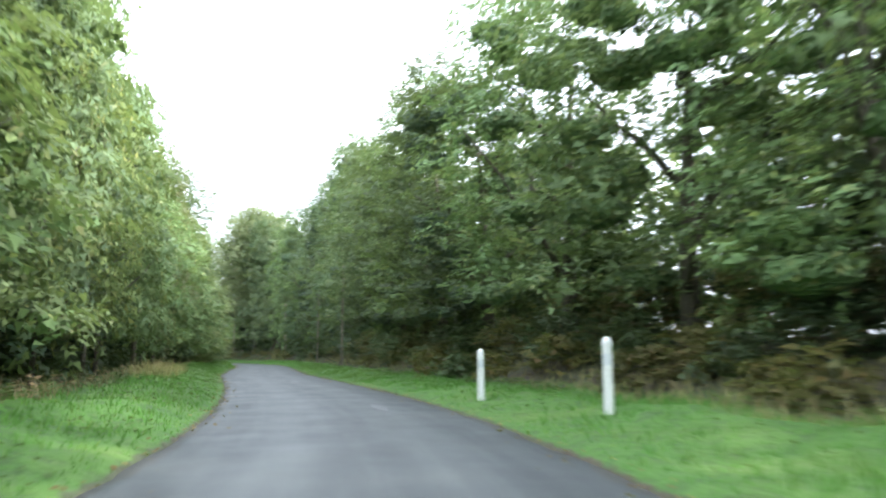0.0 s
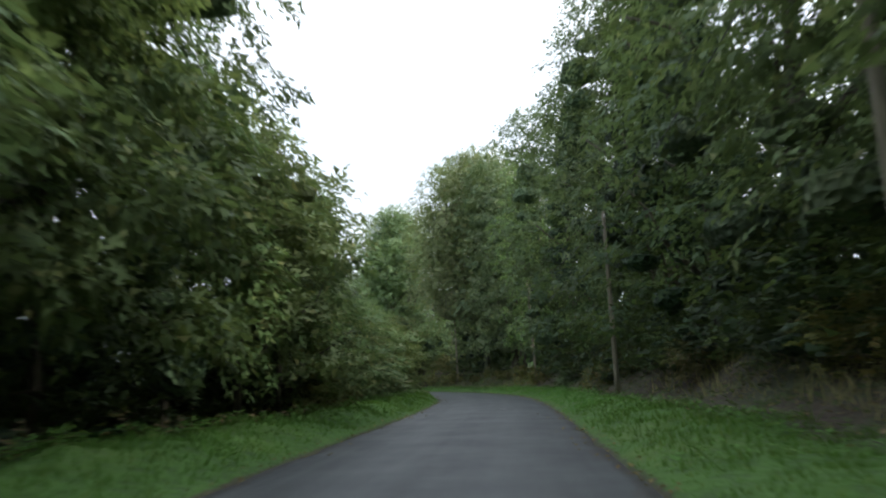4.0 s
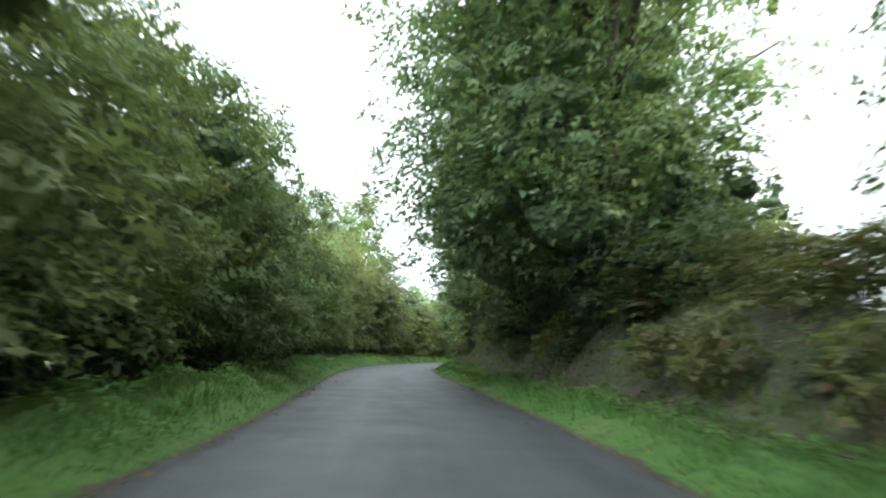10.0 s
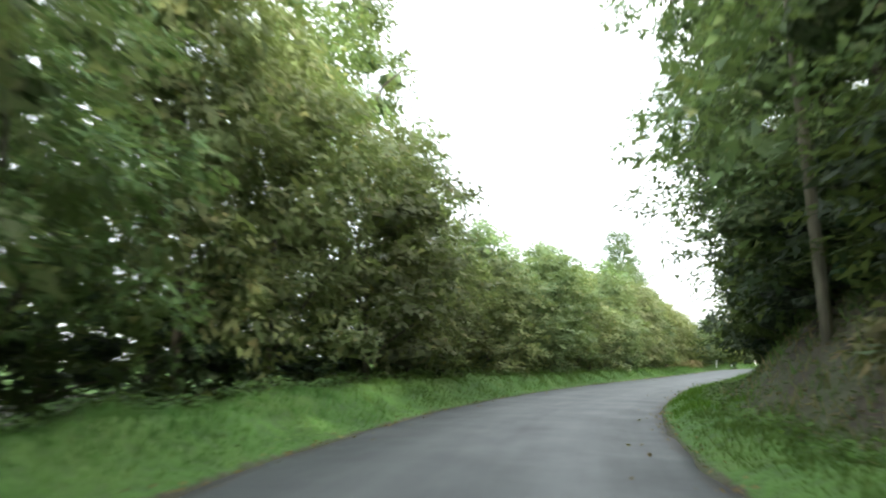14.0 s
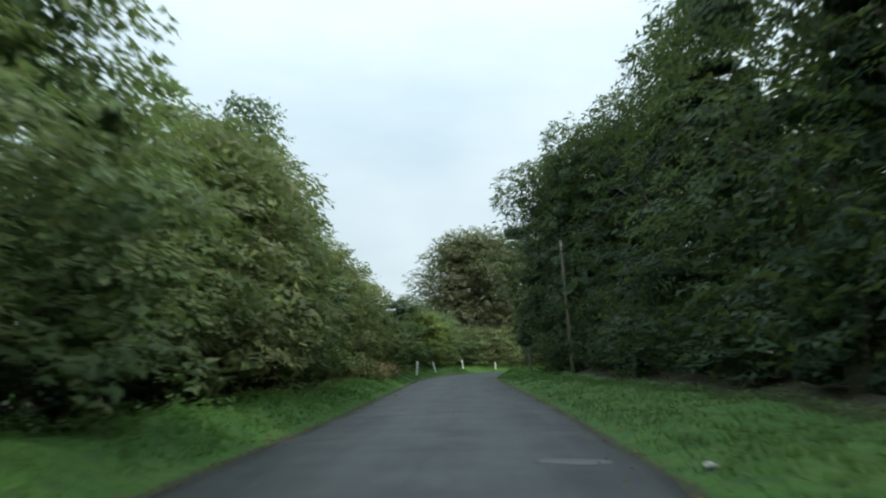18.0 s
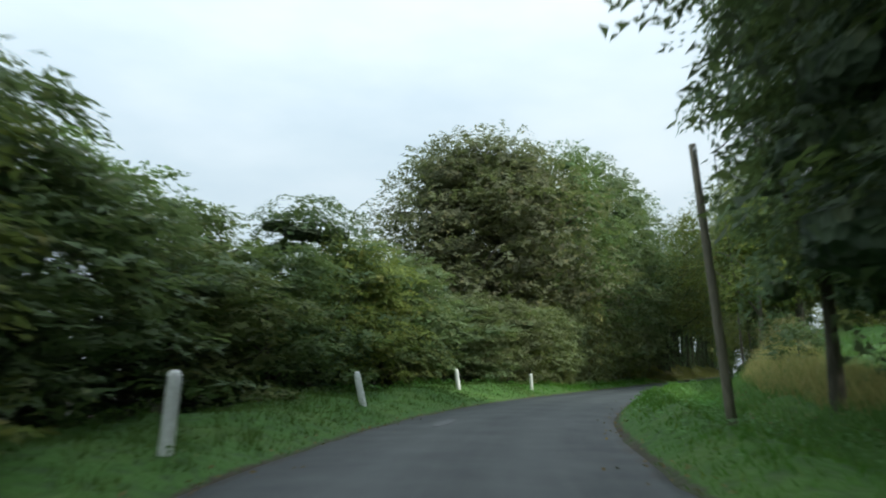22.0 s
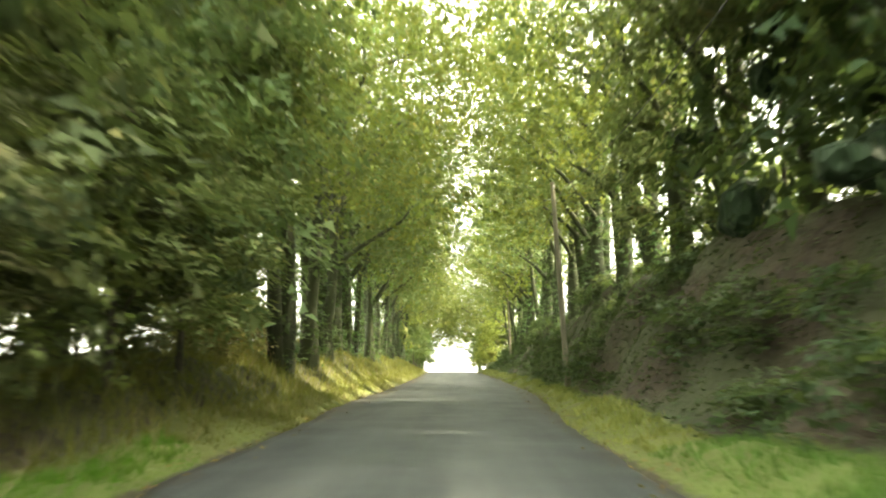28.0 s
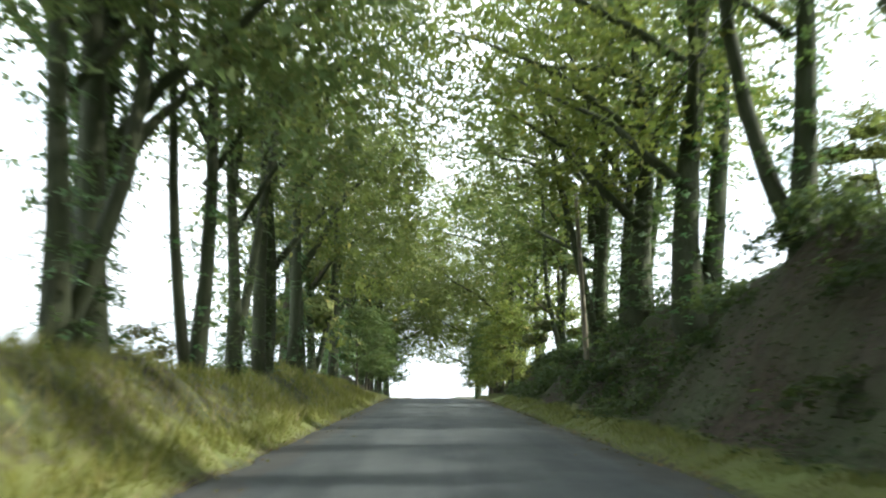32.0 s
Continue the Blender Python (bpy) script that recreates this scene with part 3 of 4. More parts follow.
def bush_shape(q):
    return math.sqrt(max(1.0 - (q - 0.25) ** 2 * 1.5, 0.05))


def limb_points(rng, z0, ang, reach, up, n=5):
    p, out = Vector((0, 0, z0)), []
    for i in range(n):
        q = i / (n - 1)
        out.append(p + Vector((math.cos(ang) * reach * q, math.sin(ang) * reach * q, up * q**0.8)) + Vector((rng.uniform(-1, 1), rng.uniform(-1, 1), rng.uniform(-0.5, 0.5))) * 0.12 * reach * q)
    return out


def make_tree(name, label, height, radius, low, shape, leaf, n_leaf, size, seed, clumps=38, trunk_r=0.2, bark=None, limbs=4, ivy=0, shell=0.8, group="", reach=0.0, corners=3, dense=1.0, stems=0, sway=0.0, front=0.0, solid=True):
    rng = np.random.default_rng(seed)
    root = empty(name, label, "tree", group)
    bark = bark or BARK
    bend = rng.uniform(-0.03, 0.03, 2) * height
    top = low + (height - low) * 0.7
    pts = [(bend[0] * q**2 + sway * math.sin(5 * q + seed), bend[1] * q**2 + sway * math.cos(4 * q + seed), top * q) for q in np.linspace(0, 1, 7)]
    rad = [trunk_r * (1.2 if k == 0 else 1.0) * (1 - 0.75 * q) for k, q in enumerate(np.linspace(0, 1, 7))]
    v, f = tube([(0, 0, -0.4)] + pts, [trunk_r * 1.45] + rad, 9)
    part("trunk", mesh_of("trunk", v, f, bark, True), root)
    stem_ivy = []
    for k in range(stems):
        a = rng.uniform(0, 6.28)
        out = rng.uniform(0.12, 0.2)
        sp = [(math.cos(a) * (0.15 + out * z + 0.25 * math.sin(z * 0.55 + k)), math.sin(a) * (0.15 + out * z), z) for z in np.linspace(-0.3, top * rng.uniform(0.75, 0.95), 8)]
        v, f = tube(sp, list(np.linspace(trunk_r * 0.8, trunk_r * 0.3, 8)), 8)
        part("stem", mesh_of("stem", v, f, bark, True), root)
        stem_ivy += [(p, (trunk_r * 0.8 + 0.1, trunk_r * 0.8 + 0.1, 0.5)) for p in sp[:6]]
    for k in range(limbs):
        z0 = max(low * 0.75, 0.8) + (top - max(low * 0.75, 0.8)) * (k + 0.2) / max(limbs, 1) * 0.9
        pp = limb_points(rng, z0, k * 2.4 + rng.uniform(0, 1), radius * rng.uniform(0.6, 0.9), (height - z0) * rng.uniform(0.25, 0.5))
        v, f = tube(pp, [trunk_r * 0.5 * (1 - 0.8 * q) for q in np.linspace(0, 1, len(pp))], 6)
        part("limb", mesh_of("limb", v, f, bark, True), root)
    blobs = [((c[0] + reach * (0.4 + 0.6 * (c[2] - low) / (height - low)), c[1], c[2]), r) for c, r in crown_blobs(rng, height, radius, low, shape, clumps)]
    co, out = leaves(rng, blobs, n_leaf, size, shell, corners=corners, front=front)
    part("crown", leaf_mesh("crown", co, leaf, out), root)
    packed = lumps(rng, blobs, "packed_crown", leaf) if solid else None
    if packed:
        part("packed_crown", packed, root)
    if dense:
        co, out = core(rng, blobs, int(n_leaf * (0.2 if solid else 0.34) * dense), size * 1.15)
        part("inner_crown", leaf_mesh("inner_crown", co, leaf, out), root)
    if ivy:
        b = [((bend[0] * q**2 + sway * math.sin(5 * q + seed), bend[1] * q**2 + sway * math.cos(4 * q + seed), top * q), (trunk_r * 1.3 + 0.13, trunk_r * 1.3 + 0.13, 0.5)) for q in np.linspace(0.02, 0.95, 20)] + stem_ivy
        part("ivy", leaf_mesh("ivy", *leaves(rng, b, ivy, 0.13, 1.0, corners=3)[:1], LEAF_CLIMBER), root, "dark green ivy round the trunk")
    return root


def spread(root, poses):
    """Copies of one made thing at all poses; the first is the thing itself."""
    for m in poses[1:]:
        copy_thing(root, m)
    root.matrix_basis = poses[0]


rng_p = np.random.default_rng(11)

# heights of the front row and the row behind, left and right
LEFT_FRONT = table([(-12, 7.4), (12, 7.6), (20, 9.0), (33, 9.4), (46, 9.6), (54, 8.6), (59, 5.4), (68, 4.6), (75, 4.7), (84, 5.1), (90, 5.0), (95, 4.2), (100, 5.6), (107, 7.6), (111, 8.0), (119, 7.4), (124, 8.0), (129, 8.0), (134, 6.6), (141, 7.5), (153, 9.0),
                    (158, 5.4), (170, 6.2), (180, 5.8), (191, 6.2), (196, 7.0), (204, 7.4), (209, 5.2), (215, 5.2), (222, 4.5), (240, 4.3)])
LEFT_BACK = table([(-12, 13), (26, 13), (43, 13.5), (54, 13.5), (60, 7.5), (74, 6.6), (84, 5.4), (95, 4.8), (103, 5.6), (112, 7.0), (120, 7.6), (127, 8.0), (133, 6.8), (146, 12.4), (158, 13.2), (165, 7), (180, 8.4), (190, 8.0),
                   (200, 8.4), (209, 6.6), (216, 5.6), (231, 6.0), (240, 6)])
RIGHT_BACK = table([(-15, 11), (15, 12.5), (28, 11.2), (40, 12.5), (50, 15), (60, 16), (75, 15), (90, 16), (105, 15), (125, 14), (150, 12), (180, 12), (195, 13), (205, 13), (212, 12)])

lists = {}


def put(kind, s, d, h, w=None, turn=None):
    """Note a plant of that kind, h metres high, w metres in radius."""
    lists.setdefault(kind, []).append((s, d, h, w, turn))


def row(s0, s1, step, fn):
    s = s0
    while s < s1:
        fn(s)
        s += rng_p.uniform(*step)


def pick(*kinds):
    return kinds[int(rng_p.integers(len(kinds)))]


def left_front(s):
    h = float(LEFT_FRONT(s)) * rng_p.uniform(0.74, 1.1)
    kind = pick("hazel", "hazel", "sallow") if s < 182 else pick("hazel", "yellow_hazel", "sallow")
    if 128 < s < 170:
        kind = pick("hazel", "sallow", "sallow", "hazel")
    put(kind, s, -(HALF_ROAD + LEFT(s, 1) + HEDGE(s) + rng_p.uniform(-0.3, 0.6)), h * 1.05, rng_p.uniform(2.2, 3.3), rng_p.uniform(-35, 35))


def left_back(s):
    put(pick("maple", "alder"), s, -rng_p.uniform(7.6, 9.4), float(LEFT_BACK(s)) * rng_p.uniform(0.9, 1.12), rng_p.uniform(2.8, 3.5), rng_p.uniform(-40, 40))


def right_front(s):
    if 92 < s < 111:
        return
    h = float(RIGHT_BACK(s)) * rng_p.uniform(0.82, 1.05)
    # near-black beeches carry the shaded wood edge in their leaf colour
    k = pick("shaded_beech", "oak", "shaded_beech") if 50 < s < 84 else pick("beech", "oak", "beech") if s < 150 else pick("oak", "shaded_beech", "shaded_beech", "shaded_beech")
    d = HALF_ROAD + RIGHT(s, 1) + (rng_p.uniform(2.6, 3.8) if s < 102 else rng_p.uniform(1.5, 2.4) if s < 118 else rng_p.uniform(2.1, 3.0) if s < 136 else rng_p.uniform(2.3, 3.2) if s < 164 else rng_p.uniform(4.0, 5.2))
    k = "beech" if 108 < s < 150 else pick("beech", "oak") if 102 < s < 164 else k
    put(k, s, d, h, rng_p.uniform(3.8, 4.6), 180 + rng_p.uniform(-30, 30))


def right_under(s):
    if 90 < s < 110:
        return
    put("thicket", s, HALF_ROAD + RIGHT(s, 1) + RIGHT(s, 3) + rng_p.uniform(0.4, 1.8), rng_p.uniform(2.6, 4.2), rng_p.uniform(2.0, 2.6))


row(-12, 236, (2.7, 3.9), left_front)
row(-14, 234, (3.8, 5.2), left_back)
row(-20, 258, (4.5, 6.0), lambda s: put("far_tree", s, -rng_p.uniform(13.5, 17), float(LEFT_BACK(min(s, 235))) * rng_p.uniform(0.7, 0.95), 4.2))
row(-14, 209, (4.2, 6.0), right_front)
row(-10, 209, (2.8, 3.8), right_under)
row(-16, 209, (4.6, 6.2), lambda s: 99 < s < 138 or put("far_tree", s, rng_p.uniform(12.5, 16), float(RIGHT_BACK(s)) * rng_p.uniform(0.75, 0.92), 4.6))
row(42, 82, (2.2, 3.0), lambda s: put("thicket", s, HALF_ROAD + RIGHT(s, 1) + rng_p.uniform(1.8, 2.6), rng_p.uniform(1.6, 2.6), 1.9))
row(-16, 209, (7, 9), lambda s: 97 < s < 140 or put("far_tree", s, rng_p.uniform(19, 23), float(RIGHT_BACK(s)) * 0.8, 5))
row(-8, 66, (2.2, 3.4), lambda s: put("bramble", s, HALF_ROAD + RIGHT(s, 1) + rng_p.uniform(1.4, 2.4), rng_p.uniform(1.0, 1.9), 1.4))
# near-black thickets paint the shade at the foot of the wood
row(150, 212, (1.9, 2.7), lambda s: put("thicket", s, HALF_ROAD + RIGHT(s, 1) + rng_p.uniform(1.0, 1.8), rng_p.uniform(1.8, 2.9), 1.8))
# the two great domes, and an oak with a bare side at the end of the wood
put("lane_dome", 97.3, 6.2, 18.5, 7.2, 180)
put("thicket", 93, 7.4, 4.0, 2.6)
put("thicket", 96.5, 8.2, 4.2, 2.6)
put("lane_dome", 268, 6.8, 11, 5.4, 180)
put("lane_dome", 272.5, -6.6, 11.5, 5.4, 0)
put("great_beech", 115, 5.8, 17, 6.3, 180)
put("oak", 101.5, 9, 17, 4.2, 180)
put("shaded_beech", 101, 7.9, 14, 3.4, 180)
put("shaded_beech", 95, 10.5, 12, 4.4, 180)
put("thicket", 102.2, 6.6, 2.7, 1.8)
put("thicket", 99.2, 7.2, 3.6, 2.4)
put("beech", 105, 9.8, 16, 3.2, 180)
put("beech", 121, 8.6, 17, 3.6, 180)
put("oak", 126, 10.4, 16, 3.6, 180)
put("oak", 92, 6.4, 16, 4.4, 180)
put("thicket", 99, 7.2, 3.4, 2.2)
for q, dd, hh in ((105.4, 6.2, 1.1), (107.4, 6.4, 1.2), (109.4, 7.0, 1.4), (107, 8.2, 1.5), (110.8, 6.0, 1.1), (9, 10.6, 1.9), (11.5, 9.8, 1.6), (14, 9.4, 1.9), (17, 8.6, 1.6), (20.5, 8.2, 1.5), (6, 11.2, 2.0)):
    put("dry_bush", q, dd, hh, 1.8)
put("bramble", 103, 6.4, 1.5, 1.4)
put("bramble", 109, 5.8, 1.8, 1.5)
put("great_dome", 250, -10.6, 14.8, 9.0, 0)
for q, dd, hh in ((231, -6.6, 4.0), (236, -5.6, 4.1), (239.5, -5.0, 4.3), (242.3, -4.6, 3.8)):
    put("sallow", q, dd, hh, 2.5, 0)
for q, dd, hh in ((238.5, -4.6, 2.4), (241, -4.4, 2.8), (243.5, -4.3, 2.6), (246, -4.2, 3.0)):
    put("yellow_bush", q, dd, hh, 1.6)
put("great_dome", 241, -13.5, 6.2, 5.4, 0)
put("alder", 224.5, -9.8, 4.9, 2.2)
put("field_maple", 246.5, 5.6, 7.4, 2.8, 180)
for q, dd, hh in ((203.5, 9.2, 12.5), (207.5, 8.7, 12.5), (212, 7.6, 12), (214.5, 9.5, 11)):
    put("shaded_beech", q, dd, hh, 4.3, 180)
put("oak", 210.5, 8.6, 13, 4.2, 180)
put("shaded_beech", 100, 12.5, 15, 5, 180)
put("shaded_beech", 103.5, 17.5, 13, 5, 180)
for q, dd, hh in ((214.6, 6.3, 12.5), (216.6, 7.8, 12.5), (219.6, 8.4, 12), (221.0, 8.8, 11.5), (223.5, 10.8, 11), (226, 13.5, 10)):
    put("oak", q, dd, hh, 3.9, 180)
put("alder", 201, -9.3, 13, 3.0)
put("maple", 219.3, 5.4, 9.0, 2.0, 180)
put("oak", 49, -7.1, 13.2, 3.7, 0)
put("alder", 67.5, -7.2, 10, 2.8)
put("alder", 75, -9.5, 11.5, 2.8)
put("alder", 98.2, -8.8, 12, 2.4)
# where the lane opens to the field
for q, dd, hh, ww in ((251, -5.0, 4.6, 2.0), (254.5, -4.7, 4.4, 1.9), (257.5, -4.6, 4.0, 1.8), (261, -4.6, 4.2, 1.8), (264.5, -4.7, 3.8, 1.7), (268, -4.9, 3.0, 1.5)):
    put("yellow_bush", q, dd, hh, ww)
for q, dd, hh, ww in ((251, 7.4, 8.5, 3.0), (255, 6.4, 9.5, 3.2), (259, 6.6, 11.5, 3.6), (253, 12, 9, 3.6), (263.5, 6.6, 13.5, 3.6), (246, 16, 7.5, 3.5), (238, 20, 7.5, 3.8), (229, 24, 7.5, 4)):
    put("maple", q, dd, hh, ww, 180)
for q, dd, hh in ((253, -7.0, 15), (258, -6.3, 15.5), (263.5, -6.0, 15), (269, -5.9, 14.5)):
    put("beech", q, dd, hh, 4.6, 0)
for q, dd, hh in ((216, 7.0, 2.0), (221, 7.6, 1.2), (232.5, 7.0, 1.2), (241, 6.8, 1.2), (244, 6.4, 1.4)):
    put("bramble", q, dd, hh, 1.3)
# dense growth on both sides before the avenue
row(243, 270, (1.9, 2.5), lambda s: put(pick("yellow_bush", "yellow_bush", "sallow"), s, -(HALF_ROAD + LEFT(s, 1) + rng_p.uniform(0.9, 1.5)), rng_p.uniform(3.6, 5.0), 1.8, rng_p.uniform(-40, 40)))
row(238, 272, (2.6, 3.4), lambda s: put("thicket", s, -rng_p.uniform(7.5, 9), rng_p.uniform(3, 5), 2.6))
row(258, 276, (2.2, 3.0), lambda s: put(pick("hazel", "sallow", "thicket"), s, rng_p.uniform(5.6, 6.8), rng_p.uniform(4.0, 6.2), 2.2))
row(258, 276, (4.5, 6.0), lambda s: put("far_tree", s, -rng_p.uniform(12, 15), 11, 4.2))
# thickets added as the darkness in the hedge bottom
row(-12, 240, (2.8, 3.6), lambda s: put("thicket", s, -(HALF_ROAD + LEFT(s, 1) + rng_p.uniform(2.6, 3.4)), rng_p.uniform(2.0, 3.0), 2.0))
row(8, 46, (0.9, 1.4), lambda s: put("fern", s, HALF_ROAD + RIGHT(s, 1) + rng_p.uniform(0.2, 2.6), rng_p.uniform(0.5, 0.9), rng_p.uniform(0.7, 1.1)))
row(64, 142, (1.3, 2.0), lambda s: put("fern", s, HALF_ROAD + RIGHT(s, 1) + rng_p.uniform(0.6, 2.8), rng_p.uniform(0.5, 1.0), rng_p.uniform(0.6, 1.0)))
# the avenue: trunks on both banks
for q, dd in ((276.4, -4.3), (279.3, -4.4), (282.8, -4.6), (288.6, -4.9), (292.5, -4.9), (296.5, -4.8), (299.4, -4.7), (302.6, -5.0), (304.0, -5.1), (308.2, -5.0), (310.6, -5.0), (313.8, -5.0), (318, -4.9)):
    put("avenue_tree" if q < 283 else pick("avenue_tree", "avenue_tree", "avenue_ash") if q < 300 else pick("avenue_ash", "avenue_ash", "avenue_tree"), q, dd, rng_p.uniform(12, 15), 4.4, rng_p.uniform(-30, 30))
put("avenue_oak", 286.4, -4.9, 14.5, 6.0, 10)
put("avenue_oak", 292, -6.8, 13.5, 5.6, 0)
put("avenue_oak", 306.4, -6.4, 13.5, 5.4, 0)
for q, dd, hh in ((272, -5.0, 1.4), (274.3, -5.4, 1.7), (277, -5.8, 1.4), (280, -6.0, 1.6), (283.4, -6.2, 1.3)):
    put("dry_bush", q, dd, hh, 1.5)
for q, dd in ((266.5, 6.6), (269.5, 6.2), (272.8, 6.4), (275.6, 6.0), (279, 6.2), (282, 5.8), (284.6, 5.5), (287.2, 5.7), (289.6, 5.9), (292.3, 5.8), (294.6, 6.0), (297.5, 5.8), (301.3, 5.6), (304.8, 5.7),
              (309.5, 5.7), (313.2, 5.6), (315.4, 5.9), (317.6, 5.5), (320.0, 5.8)):
    put(pick("avenue_tree", "avenue_tree", "avenue_ash") if q < 304 else pick("avenue_ash", "avenue_tree"), q, dd, rng_p.uniform(12, 15), 4.4 if q < 304 else 5.6, (180 if q < 304 else 100) + rng_p.uniform(-30, 30))
row(330, 350, (3, 4.4), lambda s: put(pick("yellow_hazel", "hazel"), s, -rng_p.uniform(3.8, 4.3), rng_p.uniform(3.5, 5.5), 2.2))
row(332, 350, (3, 4.4), lambda s: put(pick("yellow_hazel", "hazel"), s, rng_p.uniform(3.9, 4.5), rng_p.uniform(3.5, 5.5), 2.2))
row(322, 348, (6, 8), lambda s: put(pick("avenue_tree", "avenue_ash"), s, -5.0, rng_p.uniform(12, 14), 4.2, rng_p.uniform(-30, 30)))
row(325, 348, (6, 8), lambda s: put(pick("avenue_tree", "avenue_ash"), s, 5.6, rng_p.uniform(12, 14), 4.2, 180 + rng_p.uniform(-30, 30)))
for q, dd, hh in ((331, -5.6, 12.5), (337, 4.8, 12), (343, -4.4, 11), (349, -4.2, 11.5), (346, 4.6, 9.5), (354, -3.9, 10), (356, 3.9, 10)):
    put("arch_tree", q, dd, hh, 5.6, 0 if dd < 0 else 180)
put("yellow_maple", 322, -6.0, 12.5, 4.0, 0)
put("yellow_maple", 327, 5.8, 7.5, 3.4, 180)
row(249, 330, (0.45, 0.75), lambda s: put("ivy_clump", s, float(half(s)) + RIGHT(s, 1) + rng_p.uniform(0.5, 3.0), rng_p.uniform(0.3, 0.7), rng_p.uniform(0.6, 1.1)))
# more near-black thickets, added for shade behind the hedge and under the beeches
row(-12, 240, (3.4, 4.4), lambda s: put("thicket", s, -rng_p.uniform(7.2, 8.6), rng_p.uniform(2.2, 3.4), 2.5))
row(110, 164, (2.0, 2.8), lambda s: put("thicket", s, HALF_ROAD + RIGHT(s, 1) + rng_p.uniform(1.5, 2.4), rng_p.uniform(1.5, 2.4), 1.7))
row(282, 302, (5.5, 7.5), lambda s: put(pick("yellow_hazel", "hazel"), s, -rng_p.uniform(10, 13), rng_p.uniform(1.6, 2.6), 2.2))
row(262, 293, (3.8, 5.2), lambda s: put("yellow_maple", s, rng_p.uniform(12, 15), rng_p.uniform(5, 6.6), 3.2))
row(298, 312, (4.0, 5.4), lambda s: put("yellow_maple", s, rng_p.uniform(11, 14), rng_p.uniform(3.6, 5), 2.8))
row(270, 288, (3.4, 4.8), lambda s: put(pick("yellow_hazel", "hazel", "maple"), s, -rng_p.uniform(8, 11.5), rng_p.uniform(6.4, 8.6), 2.9))
row(249, 259, (1.6, 2.2), lambda s: put("dry_bush", s, rng_p.uniform(6.0, 6.8), rng_p.uniform(0.8, 1.3), 1.3))
put("field_maple", 251.5, 7.4, 7.6, 3.6, 180)
put("field_maple", 256, 7.6, 8.4, 3.6, 180)
row(276, 330, (7, 10), lambda s: put("bramble", s, -6.6, rng_p.uniform(0.8, 1.3), 1.3))
for q in range(14):
    put("far_tree", 205 + q * 9, 60 + 6 * math.sin(q), 9, 4)

